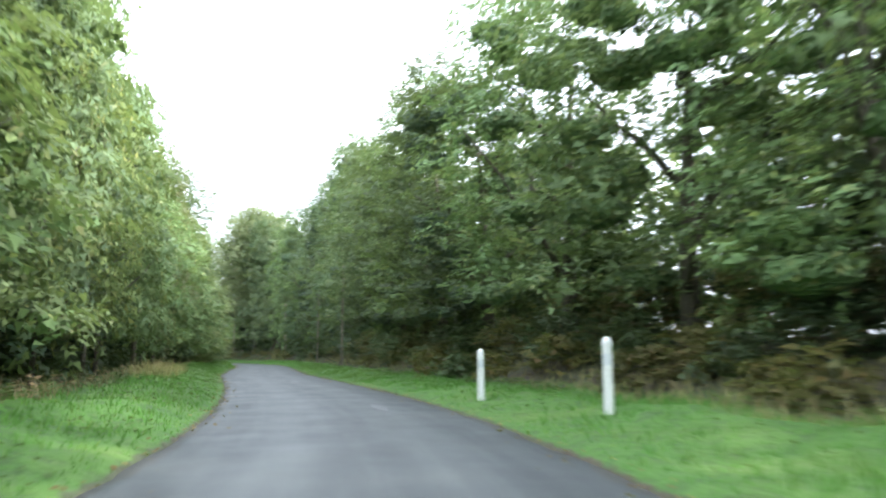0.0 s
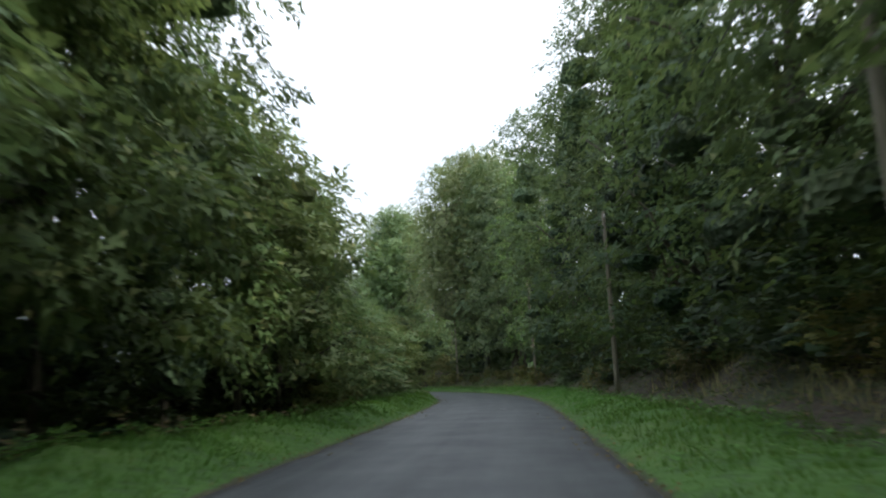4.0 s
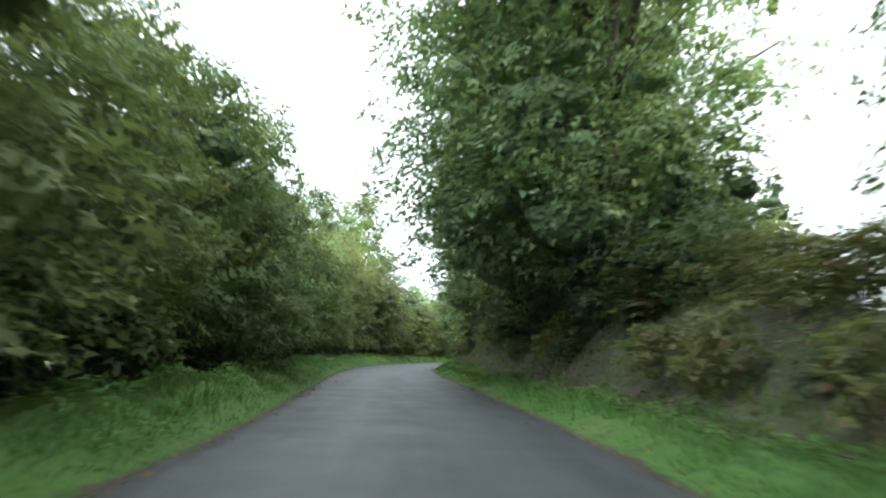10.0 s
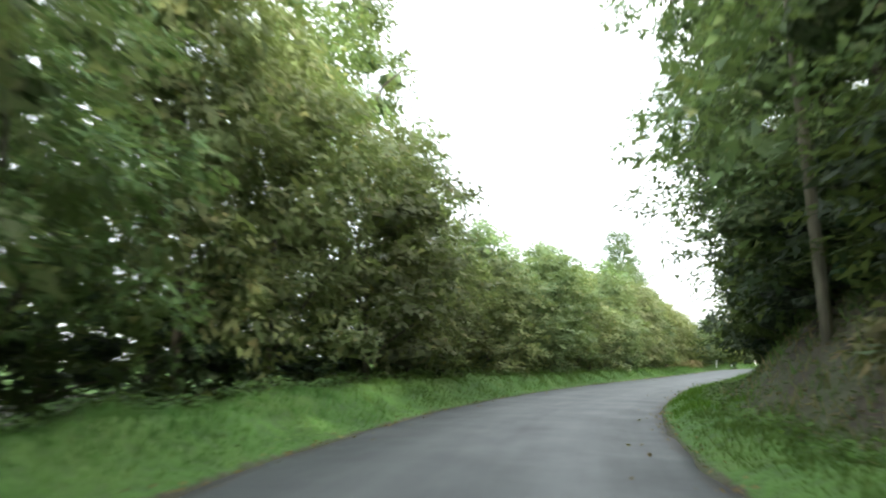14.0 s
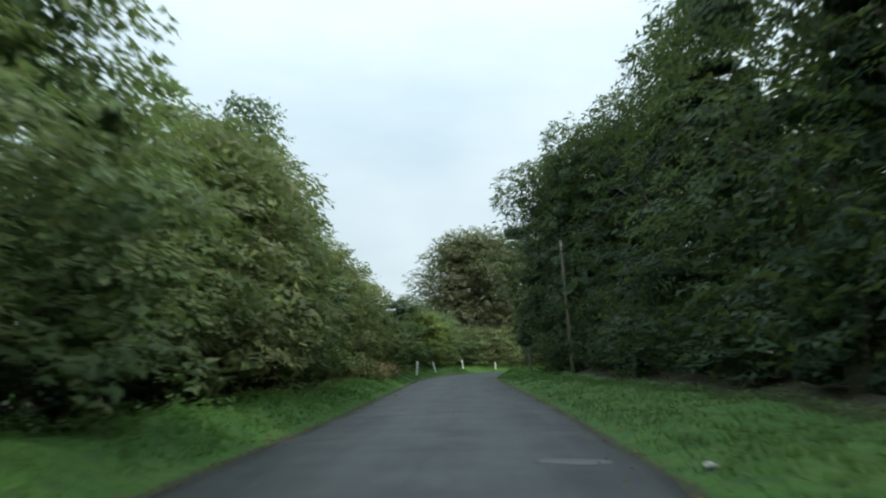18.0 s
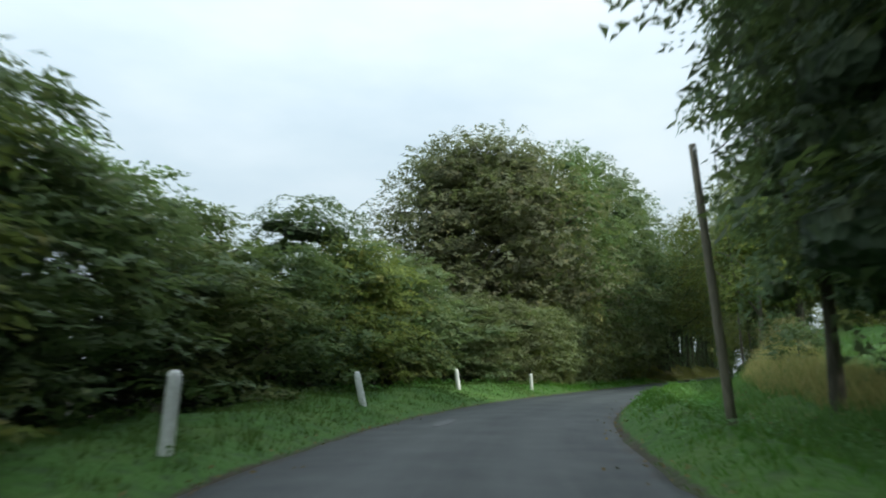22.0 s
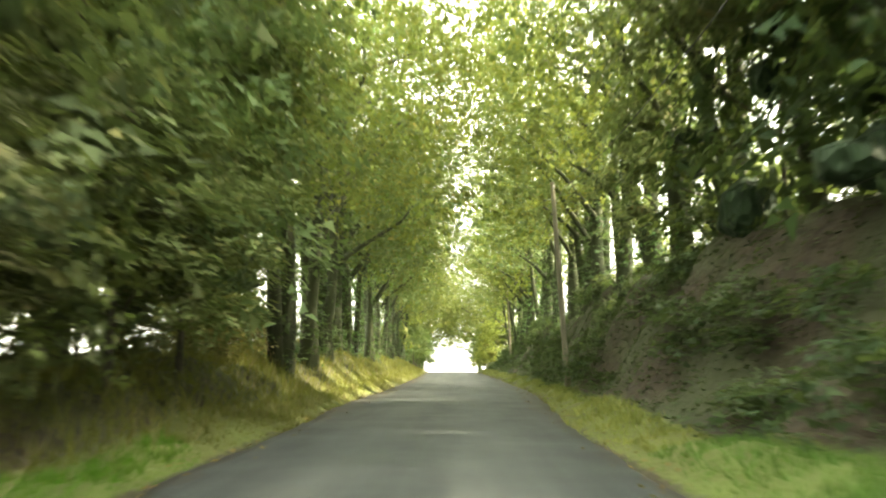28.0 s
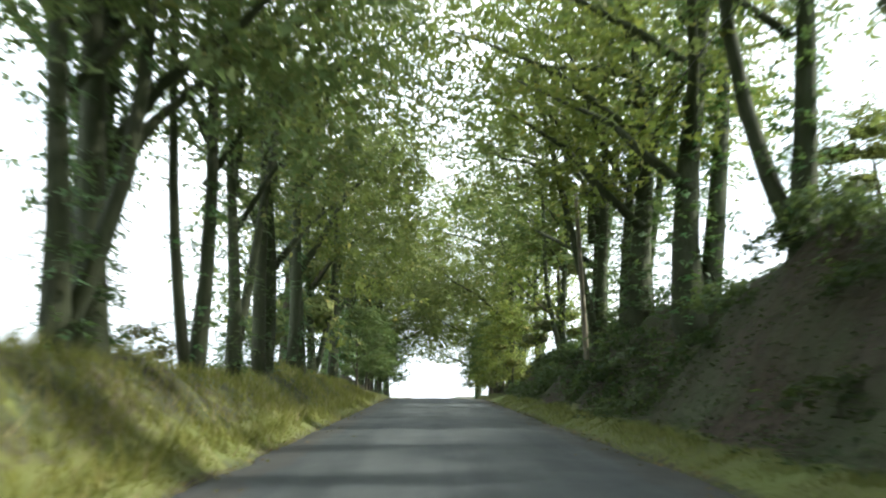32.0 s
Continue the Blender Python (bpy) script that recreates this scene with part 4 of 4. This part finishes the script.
G_L = "trees along the lane"
KINDS = {
    "hazel": lambda k: make_tree("hazel_tree", "bushy green hazel tree leafing down to the verge", 6.0, 2.4, 1.3, bush_shape, LEAF_GREEN, 7000, 0.16, 100 + k, 26, 0.08, limbs=3, group=G_L, front=0.6, dense=1.25),
    "yellow_hazel": lambda k: make_tree("hazel_tree", "bushy hazel tree with yellowing leaves beside the verge", 6.0, 2.4, 0.8, bush_shape, LEAF_YELLOW, 7000, 0.15, 150 + k, 26, 0.08, limbs=3, group=G_L, front=0.6),
    "sallow": lambda k: make_tree("willow_tree", "dull olive bushy willow tree beside the verge", 6.0, 2.4, 1.2, bush_shape, LEAF_OLIVE, 7000, 0.16, 200 + k, 30, 0.08, limbs=3, group=G_L, front=0.6, dense=1.25),
    "maple": lambda k: make_tree("maple_tree", "broad green maple tree behind the hedge row", 10.0, 3.3, 2.0, dome_shape, LEAF_GREEN, 6200, 0.225, 300 + k, 30, 0.19, limbs=3, group=G_L, front=0.6),
    "yellow_maple": lambda k: make_tree("maple_tree", "sunlit yellow-green maple tree behind the avenue", 9.0, 3.3, 0.8, dome_shape, LEAF_YELLOW, 4800, 0.22, 350 + k, 40, 0.17, limbs=2, group=G_L),
    "field_maple": lambda k: make_tree("maple_tree", "small yellow-green maple with a bare pale trunk", 8.0, 2.7, 2.4, dome_shape, LEAF_YELLOW, 6000, 0.2, 380 + k, 44, 0.14, BARK_PALE, limbs=4, group=G_L),
    "alder": lambda k: make_tree("alder_tree", "dark green alder tree behind the hedge row", 10.0, 3.1, 1.8, dome_shape, LEAF_DARK, 6200, 0.225, 400 + k, 32, 0.17, limbs=3, group=G_L, front=0.6),
    "oak": lambda k: make_tree("oak_tree", "tall dark oak tree leaning over the earth bank", 14.0, 4.4, 1.7, dome_shape, LEAF_DARK, 10500, 0.225, 500 + k, 48, 0.28, limbs=5, group=G_L, reach=1.3, front=0.6, dense=1.3),
    "beech": lambda k: make_tree("beech_tree", "tall green beech tree with low spreading boughs", 14.0, 4.4, 1.5, bush_shape, LEAF_GREEN, 10500, 0.22, 600 + k, 48, 0.26, limbs=5, group=G_L, reach=1.0, front=0.6, dense=1.3),
    # beech leaves coloured near black for the shaded side of the wood
    "shaded_beech": lambda k: make_tree("beech_tree", "tall beech tree with shade in its leaf colour, boughs down to the brambles", 14.0, 4.4, 0.6, cone_shape, LEAF_IVY_SHADE, 9500, 0.23, 650 + k, 48, 0.26, limbs=5, group=G_L, reach=0.4, front=0.7),
    # filler bush, leaves near black to stand for shade under trees and hedges
    "thicket": lambda k: make_tree("holly_bush", "thicket with the shade under the trees in its leaf colour", 3.4, 2.3, 0.1, bush_shape, LEAF_IVY_SHADE, 900, 0.27, 680 + k, 30, 0.06, dense=1.4, limbs=2, group="bushes beside the lane"),
    "fern": lambda k: make_tree("fern_clump", "yellowing fern and bramble clump on the bank", 0.8, 0.8, 0.0, bush_shape, LEAF_FERN if k else LEAF_DARK, 420, 0.14, 690 + k, 14, 0.015, limbs=0, group="bushes beside the lane", solid=False),
    "ivy_clump": lambda k: make_tree("ivy_clump", "dark ivy and moss clump on the avenue bank", 0.6, 0.9, 0.0, bush_shape, LEAF_IVY_SHADE if k else LEAF_DARK, 460, 0.11, 695 + k, 14, 0.015, limbs=0, group="bushes beside the lane", solid=False),
    "far_tree": lambda k: make_tree("woodland_tree", "dark tree deeper in the wood", 10.0, 4.2, 0.6, dome_shape, LEAF_DARK, 1100, 0.62, 700 + k, 34, 0.2, limbs=0, group="wood behind the lane"),
    "lane_dome": lambda k: make_tree("beech_tree", "great olive beech spreading over the lane", 16.0, 7.2, 4.4, dome_shape, LEAF_OLIVE, 60000, 0.24, 830 + k, 100, 0.26, BARK_MOSSY, limbs=8, group=G_L, dense=1.6),
    "great_dome": lambda k: make_tree("beech_tree", "great round beech tree turning dull olive", 16.0, 7.2, 0.8, dome_shape, LEAF_DULL, 64000, 0.25, 800 + k, 110, 0.5, limbs=7, group=G_L, dense=1.5),
    "yellow_bush": lambda k: make_tree("sallow_bush", "rounded yellow-green sallow bush", 4.4, 2.4, 0.1, bush_shape, LEAF_YELLOW if k == 1 else LEAF_OLIVE, 4600, 0.135, 900 + k, 40, 0.06, limbs=2, group="bushes beside the lane"),
    "great_beech": lambda k: make_tree("beech_tree", "great green beech leaning over the lane from the bank", 17.0, 5.8, 1.6, dome_shape, LEAF_GREEN, 50000, 0.22, 850 + k, 100, 0.4, limbs=7, group=G_L, reach=0.8, front=0.4, dense=1.6),
    "dry_bush": lambda k: make_tree("hawthorn_bush", "yellow-brown withered bush on the bank", 2.2, 1.7, 0.0, bush_shape, LEAF_FERN, 2600, 0.13, 990 + k, 28, 0.04, limbs=2, group="bushes beside the lane", solid=False),
    "bramble": lambda k: make_tree("bramble_bush", "low tangled bramble bush on the bank", 2.2, 1.7, 0.0, bush_shape, LEAF_FERN if k == 1 else LEAF_DARK, 1900, 0.14, 1000 + k, 26, 0.03, limbs=0, group="bushes beside the lane", solid=False),
    "avenue_tree": lambda k: make_tree("ivy_clad_tree", "tall avenue tree with an ivy-clad trunk on the bank", 15.0, 4.6, 4.0, dome_shape, LEAF_GREEN if k == 2 else LEAF_YELLOW, 6000, 0.20, 1100 + k, 28, 0.27, bark=BARK_MOSSY, limbs=7, ivy=4200, shell=0.7, group="avenue trees", dense=0.55, reach=3.2, stems=1, sway=0.18, solid=False),
    "avenue_ash": lambda k: make_tree("ash_tree", "slender avenue tree with bare lower trunk on the bank", 15.0, 4.4, 5.2, dome_shape, LEAF_OLIVE if k else LEAF_YELLOW, 5400, 0.19, 1200 + k, 26, 0.17, bark=BARK_MOSSY, limbs=7, ivy=2200, shell=0.7, group="avenue trees", dense=0.55, reach=1.6, stems=1, sway=0.15, solid=False),
    "arch_tree": lambda k: make_tree("beech_tree", "spreading avenue beech that meets its neighbours over the lane", 14.0, 5.6, 5.0, dome_shape, LEAF_YELLOW if k == 1 else LEAF_OLIVE, 11000, 0.22, 1400 + k, 46, 0.3, bark=BARK_MOSSY, limbs=7, ivy=2600, shell=0.7, group="avenue trees", dense=1.1, reach=2.4, solid=False),
    "avenue_oak": lambda k: make_tree("oak_tree", "thick-trunked old oak with boughs across the lane", 14.5, 5.2, 4.2, dome_shape, LEAF_GREEN, 9000, 0.21, 1300 + k, 36, 0.30, bark=BARK_MOSSY, limbs=9, ivy=4200, shell=0.7, group="avenue trees", dense=0.55, reach=1.6, solid=False),
}
BASE = {"hazel": (6, 2.4), "yellow_hazel": (6, 2.4), "sallow": (6, 2.4), "maple": (10, 3.3), "yellow_maple": (9, 3.3), "alder": (10, 3.1), "field_maple": (8, 2.7), "oak": (14, 4.4), "beech": (14, 4.4), "shaded_beech": (14, 4.4), "thicket": (3.4, 2.3), "fern": (0.8, 0.8), "ivy_clump": (0.6, 0.9),
        "far_tree": (10, 4.2), "great_dome": (16, 7.2), "lane_dome": (16, 7.2), "great_beech": (17, 5.8), "yellow_bush": (4.4, 2.4), "bramble": (2.2, 1.7), "dry_bush": (2.2, 1.7), "avenue_tree": (15, 4.4), "avenue_ash": (15, 4.4), "avenue_oak": (14.5, 5.2), "arch_tree": (14, 5.6)}
for kind, rows in lists.items():
    h0, w0 = BASE[kind]
    for k in range(3):
        mine = rows[k::3]
        if mine:
            spread(KINDS[kind](k), [stand(a, b, rng_p.uniform(0, 360) if tn is None else tn, (w or w0) / w0, h / h0) for a, b, h, w, tn in mine])

# ---- marker posts ----


def make_post(band):
    root = empty("marker_post", "short white marker post with a grey band in the grass" if band else "short white wooden marker post leaning in the grass", "post", "marker posts")
    top = 0.66 if band else 0.9
    v, f = tube([(0, 0, z) for z in (-0.25, 0.2, top)], [0.078, 0.076, 0.074], 14, cap=False)
    part("shaft", mesh_of("shaft", v, f, POST_WHITE, True), root)
    if band:
        v, f = tube([(0, 0, 0.66), (0, 0, 0.80)], [0.0745, 0.0745], 14, cap=False)
        part("band", mesh_of("band", v, f, POST_BAND, True), root, "grey reflective band")
    low = 0.80 if band else 0.9
    v, f = tube([(0, 0, low), (0, 0, 0.94), (0, 0, 0.985), (0, 0, 1.01)], [0.074, 0.072, 0.056, 0.028], 14)
    part("cap", mesh_of("cap", v, f, POST_WHITE, False), root)
    return root


spread(make_post(True), [stand(10.0, 3.72, kz=1.18), stand(14.2, 3.0, kz=1.08, lean=-1)])
spread(make_post(False), [stand(214, -2.8, kz=0.88, lean=4), stand(222, -3.1, kz=0.78, lean=-13), stand(230.6, -3.55, kz=0.74, lean=-8), stand(237.0, -3.0, kz=0.7, lean=-3)])

# ---- utility poles and cables ----


def make_pole(height, seed):
    root = empty("utility_pole", "weathered wooden utility pole beside the bank", "pole", "utility poles")
    v, f = tube([(0, 0, z) for z in np.linspace(-0.5, height, 6)], list(np.linspace(0.095, 0.065, 6)), 12)
    part("shaft", mesh_of("shaft", v, f, POLE_WOOD, True), root)
    v, f = tube([(0, -0.02, height - 0.25), (0, -0.22, height - 0.22)], [0.012, 0.012], 6)
    part("bracket", mesh_of("bracket", v, f, IRON, True), root, "iron bracket")
    v, f = tube([(0, -0.22, height - 0.26), (0, -0.22, height - 0.2), (0, -0.22, height - 0.14)], [0.035, 0.045, 0.02], 8)
    part("insulator", mesh_of("insulator", v, f, CERAMIC, True), root, "ceramic insulator")
    return root


POLES = [(44, 4.6, 6.4, 0), (62, 4.5, 6.4, 0), (82, 4.5, 6.4, 2), (100, 4.5, 6.3, 1), (126, 4.5, 6.3, 0), (145, 4.4, 6.3, 2), (204.3, 5.5, 6.4, 3), (220.5, 4.1, 5.3, 4), (263, 3.8, 5.3, 2), (279, 3.4, 6.2, 3), (316, 4.6, 6.0, 2)]
pole = make_pole(6.2, 1)
spread(pole, [stand(a, b, 0, 1, h / 6.2, lean=-ln) for a, b, h, ln in POLES])
for (a0, b0, h0, _), (a1, b1, h1, _) in zip(POLES, POLES[1:]):
    if a1 - a0 > 60:
        continue
    p0, p1 = stand(a0, b0) @ Vector((0, 0, h0 - 0.2)), stand(a1, b1) @ Vector((0, 0, h1 - 0.2))
    pts = [p0.lerp(p1, q) - Vector((0, 0, 0.35 * 4 * q * (1 - q))) for q in np.linspace(0, 1, 13)]
    v, f = tube(pts, [0.011] * 13, 5)
    tagged(new("overhead_cable", mesh_of("overhead_cable", v, f, CABLE)), "thin black overhead cable between two poles", "cable", "overhead cables")

# ---- grass, weeds and fallen leaves ----


def blades(rng, ss, d, low, tall_to, name, label, mat, edge=True):
    x, y = lane(ss, d)
    n = len(ss)
    z = rise(ss, d) - 0.03
    e = np.abs(d) - half(ss)
    tall = rng.uniform(low, tall_to, n) * (0.5 + 0.6 * smooth(e / 0.7) if edge else 1.0) * (1 + 0.45 * ripple(x, y, 1.7))
    a, b = rng.uniform(0, 2 * math.pi, n), rng.uniform(0, 2 * math.pi, n)
    w = rng.uniform(0.007, 0.017, n)
    lean = rng.uniform(0.1, 0.9, n) * tall
    base = np.c_[x, y, z]
    across = np.c_[np.cos(a), np.sin(a), 0 * a] * w[:, None]
    tip = base + np.c_[np.cos(b) * lean, np.sin(b) * lean, tall]
    co = np.stack([base - across, base + across, tip], 1)
    tagged(new(name, leaf_mesh(name, co, mat)), label, "grass", kind="stuff")


def verge_grass(s0, s1, side, per_metre, seed):
    rng = np.random.default_rng(seed)
    n = int((s1 - s0) * per_metre)
    ss = rng.uniform(s0, s1, n)
    vw = (RIGHT if side > 0 else LEFT)(ss, 1) + np.where(ss > 262, 0.1, 0.4 if side > 0 else 0.12)
    blades(rng, ss, side * (half(ss) + 0.04 + vw * rng.random(n)), 0.05, 0.15, "verge_grass", "yellow-green grass under the avenue" if s0 > 260 else "bright green grass on the verge", GRASS_YELLOW if s0 > 260 else GRASS_BLADE)


for k, s0 in enumerate(range(-4, 326, 30)):
    verge_grass(s0, s0 + 30, -1, 440, 40 + k)
    verge_grass(s0, s0 + 30, 1, 440, 80 + k)
for k, (s0, s1, a, b_, mat, lab, n) in enumerate(((213, 254, 3.6, 8.5, GRASS_BLADE, "rough green grass on the field bank", 24000), (214, 250, 8.5, 26, GRASS_BLADE, "bright meadow grass beyond the bank", 16000), (218, 250, 5.4, 7.6, GRASS_DRY, "tall dry straw-coloured grass on top of the bank", 18000),
                                                  (262, 330, -6.4, -2.9, GRASS_YELLOW, "rough yellow-green grass on the avenue bank", 32000), (262, 330, -6.0, -2.6, GRASS_DRY, "dry yellow grass on the avenue bank", 5000), (84, 152, 3.2, 6.0, GRASS_BLADE, "thin grass on the earth bank", 6000), (84, 152, 3.4, 6.0, GRASS_DRY, "withered grass on the earth bank", 3500),
                                                  (2, 60, 5.0, 8.0, GRASS_DRY, "withered grass on the bank", 5000), (20, 31, -6.0, -3.6, GRASS_DRY, "tuft of tall yellow grass on the verge", 2600), (-3, 40, -7.0, -4.6, GRASS_DRY, "withered grass under the hedge", 4000))):
    rng = np.random.default_rng(500 + k)
    blades(rng, rng.uniform(s0, s1, n), rng.uniform(a, b_, n), 0.12, 0.34 if s0 in (84, 262) else 0.5 if mat is GRASS_DRY else 0.32, "bank_grass", lab, mat, False)


def ground_leaves(name, label, mat, s0, s1, place, n, size, lift, seed, category):
    """Loose leaves or low weed leaves scattered over a stretch; place gives d."""
    rng = np.random.default_rng(seed)
    ss = rng.uniform(s0, s1, n)
    d = place(rng, ss)
    x, y = lane(ss, d)
    z = np.maximum(rise(ss, d), 0.03) + rng.random(n) * lift + 0.012
    p = np.c_[x, y, z]
    nrm = unit(rng, n) * 0.5 + np.array([0, 0, 1.0])
    a = np.cross(nrm, unit(rng, n))
    a /= np.linalg.norm(a, axis=1)[:, None]
    t = np.cross(nrm, a)
    t /= np.linalg.norm(t, axis=1)[:, None]
    ln = size * rng.uniform(0.6, 1.4, n)[:, None]
    co = np.stack([p - a * ln * 0.5, p + t * ln * 0.32, p + a * ln * 0.5, p - t * ln * 0.32], 1)
    tagged(new(name, leaf_mesh(name, co, mat)), label, category, kind="stuff")


LITTER = leaf_material("leaf_litter", (0.07, 0.045, 0.025), (0.20, 0.13, 0.06), (0.34, 0.24, 0.10), 0.2, 0.8)
WEED = leaf_material("weed_leaf", (0.045, 0.100, 0.022), (0.095, 0.200, 0.045), (0.16, 0.25, 0.06), 0.1)


def on_bank(rng, ss):
    return half(ss) + RIGHT(ss, 1) * 0.97 + rng.random(len(ss)) * (RIGHT(ss, 3) + 0.8)


def under_hedge(rng, ss):
    return -(HALF_ROAD + LEFT(ss, 1) + rng.random(len(ss)) * 3.0)


def road_edges(rng, ss):
    return np.where(rng.random(len(ss)) < 0.5, -1, 1) * (half(ss) + 0.25 - np.abs(rng.normal(0, 0.3, len(ss))))


def clumped(side):
    def place(rng, ss):
        tab = RIGHT if side > 0 else LEFT
        d = side * (HALF_ROAD + 0.25 + rng.random(len(ss)) * (tab(ss, 1) + 0.2))
        x, y = lane(ss, d)
        keep = ripple(x, y, 1.1) + 0.6 * ripple(y, x, 2.3) > 0.15
        return np.where(keep, d, side * (HALF_ROAD + tab(ss, 1) - 0.15 + 0.3 * rng.random(len(ss))))
    return place


ground_leaves("fallen_leaves", "brown fallen leaves on the earth bank", LITTER, -5, 258, on_bank, 20000, 0.10, 0.02, 601, "leaves")
ground_leaves("fallen_leaves", "brown fallen leaves under the hedge", LITTER, -5, 240, under_hedge, 4000, 0.10, 0.02, 602, "leaves")
ground_leaves("fallen_leaves", "fallen leaves along the road's edges", LITTER, -5, 330, road_edges, 5000, 0.07, 0.005, 603, "leaves")
ground_leaves("ground_ivy", "dark ivy and weeds creeping over the earth bank", LEAF_DARK, 20, 170, on_bank, 26000, 0.10, 0.12, 605, "ivy")
ground_leaves("ground_ivy", "dark ivy creeping over the avenue bank", LEAF_IVY_SHADE, 256, 330, on_bank, 34000, 0.085, 0.07, 604, "ivy")
for k, s0 in enumerate(range(-4, 262, 38)):
    ground_leaves("verge_weeds", "low broad-leaved weeds in the verge", WEED, s0, s0 + 38, clumped(-1), 5000, 0.08, 0.20, 620 + k, "weeds")
    ground_leaves("verge_weeds", "low broad-leaved weeds in the verge", WEED, s0, s0 + 38, clumped(1), 3200, 0.08, 0.18, 640 + k, "weeds")


# a patch of dead fern on the verge
def fern_patch(rng, ss):
    return -(HALF_ROAD + 0.7 + 2.2 * rng.random(len(ss)))


ground_leaves("dead_fern", "brown dead fern on the verge", LITTER, 197, 207, fern_patch, 3500, 0.15, 0.6, 660, "fern")
ground_leaves("dead_fern", "brown dead fern under the hedge", LITTER, 0, 60, under_hedge, 5000, 0.14, 0.35, 661, "fern")


# ---- a broken branch on the verge ----
BARE_WOOD = plain("bare_wood", (0.32, 0.27, 0.19), (0.52, 0.46, 0.35), 0.8, 9)


def make_branch():
    root = empty("broken_branch", "pale broken branch lying on the grass verge", "branch")
    v, f = tube([(0, 0, 0.08), (0.5, 0.1, 0.1), (1.1, 0.12, 0.09), (1.7, 0.3, 0.12)], [0.075, 0.07, 0.06, 0.05], 8)
    part("wood", mesh_of("wood", v, f, BARE_WOOD, True), root)
    v, f = tube([(1.0, 0.1, 0.1), (1.3, -0.15, 0.2), (1.5, -0.3, 0.22)], [0.03, 0.025, 0.015], 6)
    part("twig", mesh_of("twig", v, f, BARK, True), root)
    return root


make_branch().matrix_basis = stand(130.4, -3.0, -72, 0.6, sink=-0.1)


# ---- worn patches in the asphalt and stones at its edge ----
PATCH = plain("worn_asphalt", (0.075, 0.078, 0.082), (0.14, 0.143, 0.147), 0.7, 30)
STONE = plain("pale_stone", (0.35, 0.34, 0.31), (0.6, 0.58, 0.54), 0.8, 40)


def make_patch(s, d, length, width, seed):
    rng = np.random.default_rng(seed)
    ring = []
    for k in range(18):
        a = 2 * math.pi * k / 18
        q = rng.uniform(0.72, 1.08)
        ring.append((s + math.sin(a) * length / 2 * q, d + math.cos(a) * width / 2 * q))
    v = []
    for lift in (0.004, 0.0):
        for a, b in ring:
            x, y = lane(a, b)
            v.append((float(x), float(y), 0.05 - 0.045 * (b / 2.2) ** 2 + lift))
    f = [tuple(range(18))[::-1]] + [(k, (k + 1) % 18, 18 + (k + 1) % 18, 18 + k) for k in range(18)]
    tagged(new("road_patch", mesh_of("road_patch", v, f, PATCH)), "pale worn patch in the asphalt", "road patch", kind="structure")


for q in ((177.6, 1.5, 0.5, 0.9), (184.0, 0.2, 0.5, 0.35), (171.5, -0.9, 0.9, 0.3), (60.5, 0.6, 0.9, 0.3), (28.0, 0.35, 1.6, 0.35), (14.0, 0.9, 2.2, 0.3), (137.0, 0.5, 1.4, 0.35), (221.0, -1.1, 2.0, 0.4), (258.0, -0.7, 1.5, 0.5), (284.0, 0.3, 0.8, 1.1)):
    make_patch(*q, int(q[0] * 10))


def make_stone(seed):
    rng = np.random.default_rng(seed)
    bm = bmesh.new()
    bmesh.ops.create_icosphere(bm, subdivisions=2, radius=0.06)
    for vert in bm.verts:
        vert.co *= rng.uniform(0.85, 1.12)
        vert.co.z *= 0.6
    me = bpy.data.meshes.new("stone")
    bm.to_mesh(me)
    bm.free()
    me.materials.append(STONE)
    return tagged(new("stone", me), "small pale stone at the edge of the road", "stone", "stones at the road's edge")


spread(make_stone(5), [stand(a, b, k * 70, z, sink=-0.02) for k, (a, b, z) in enumerate(((176.4, 2.45, 1.0), (168.9, -2.5, 0.7), (88.2, 2.6, 0.6), (99.4, 2.7, 0.7), (121.0, 2.6, 0.8), (271.5, 2.9, 1.6), (272.6, 3.1, 1.3), (196, 2.5, 0.6), (41, -2.5, 0.6)))])
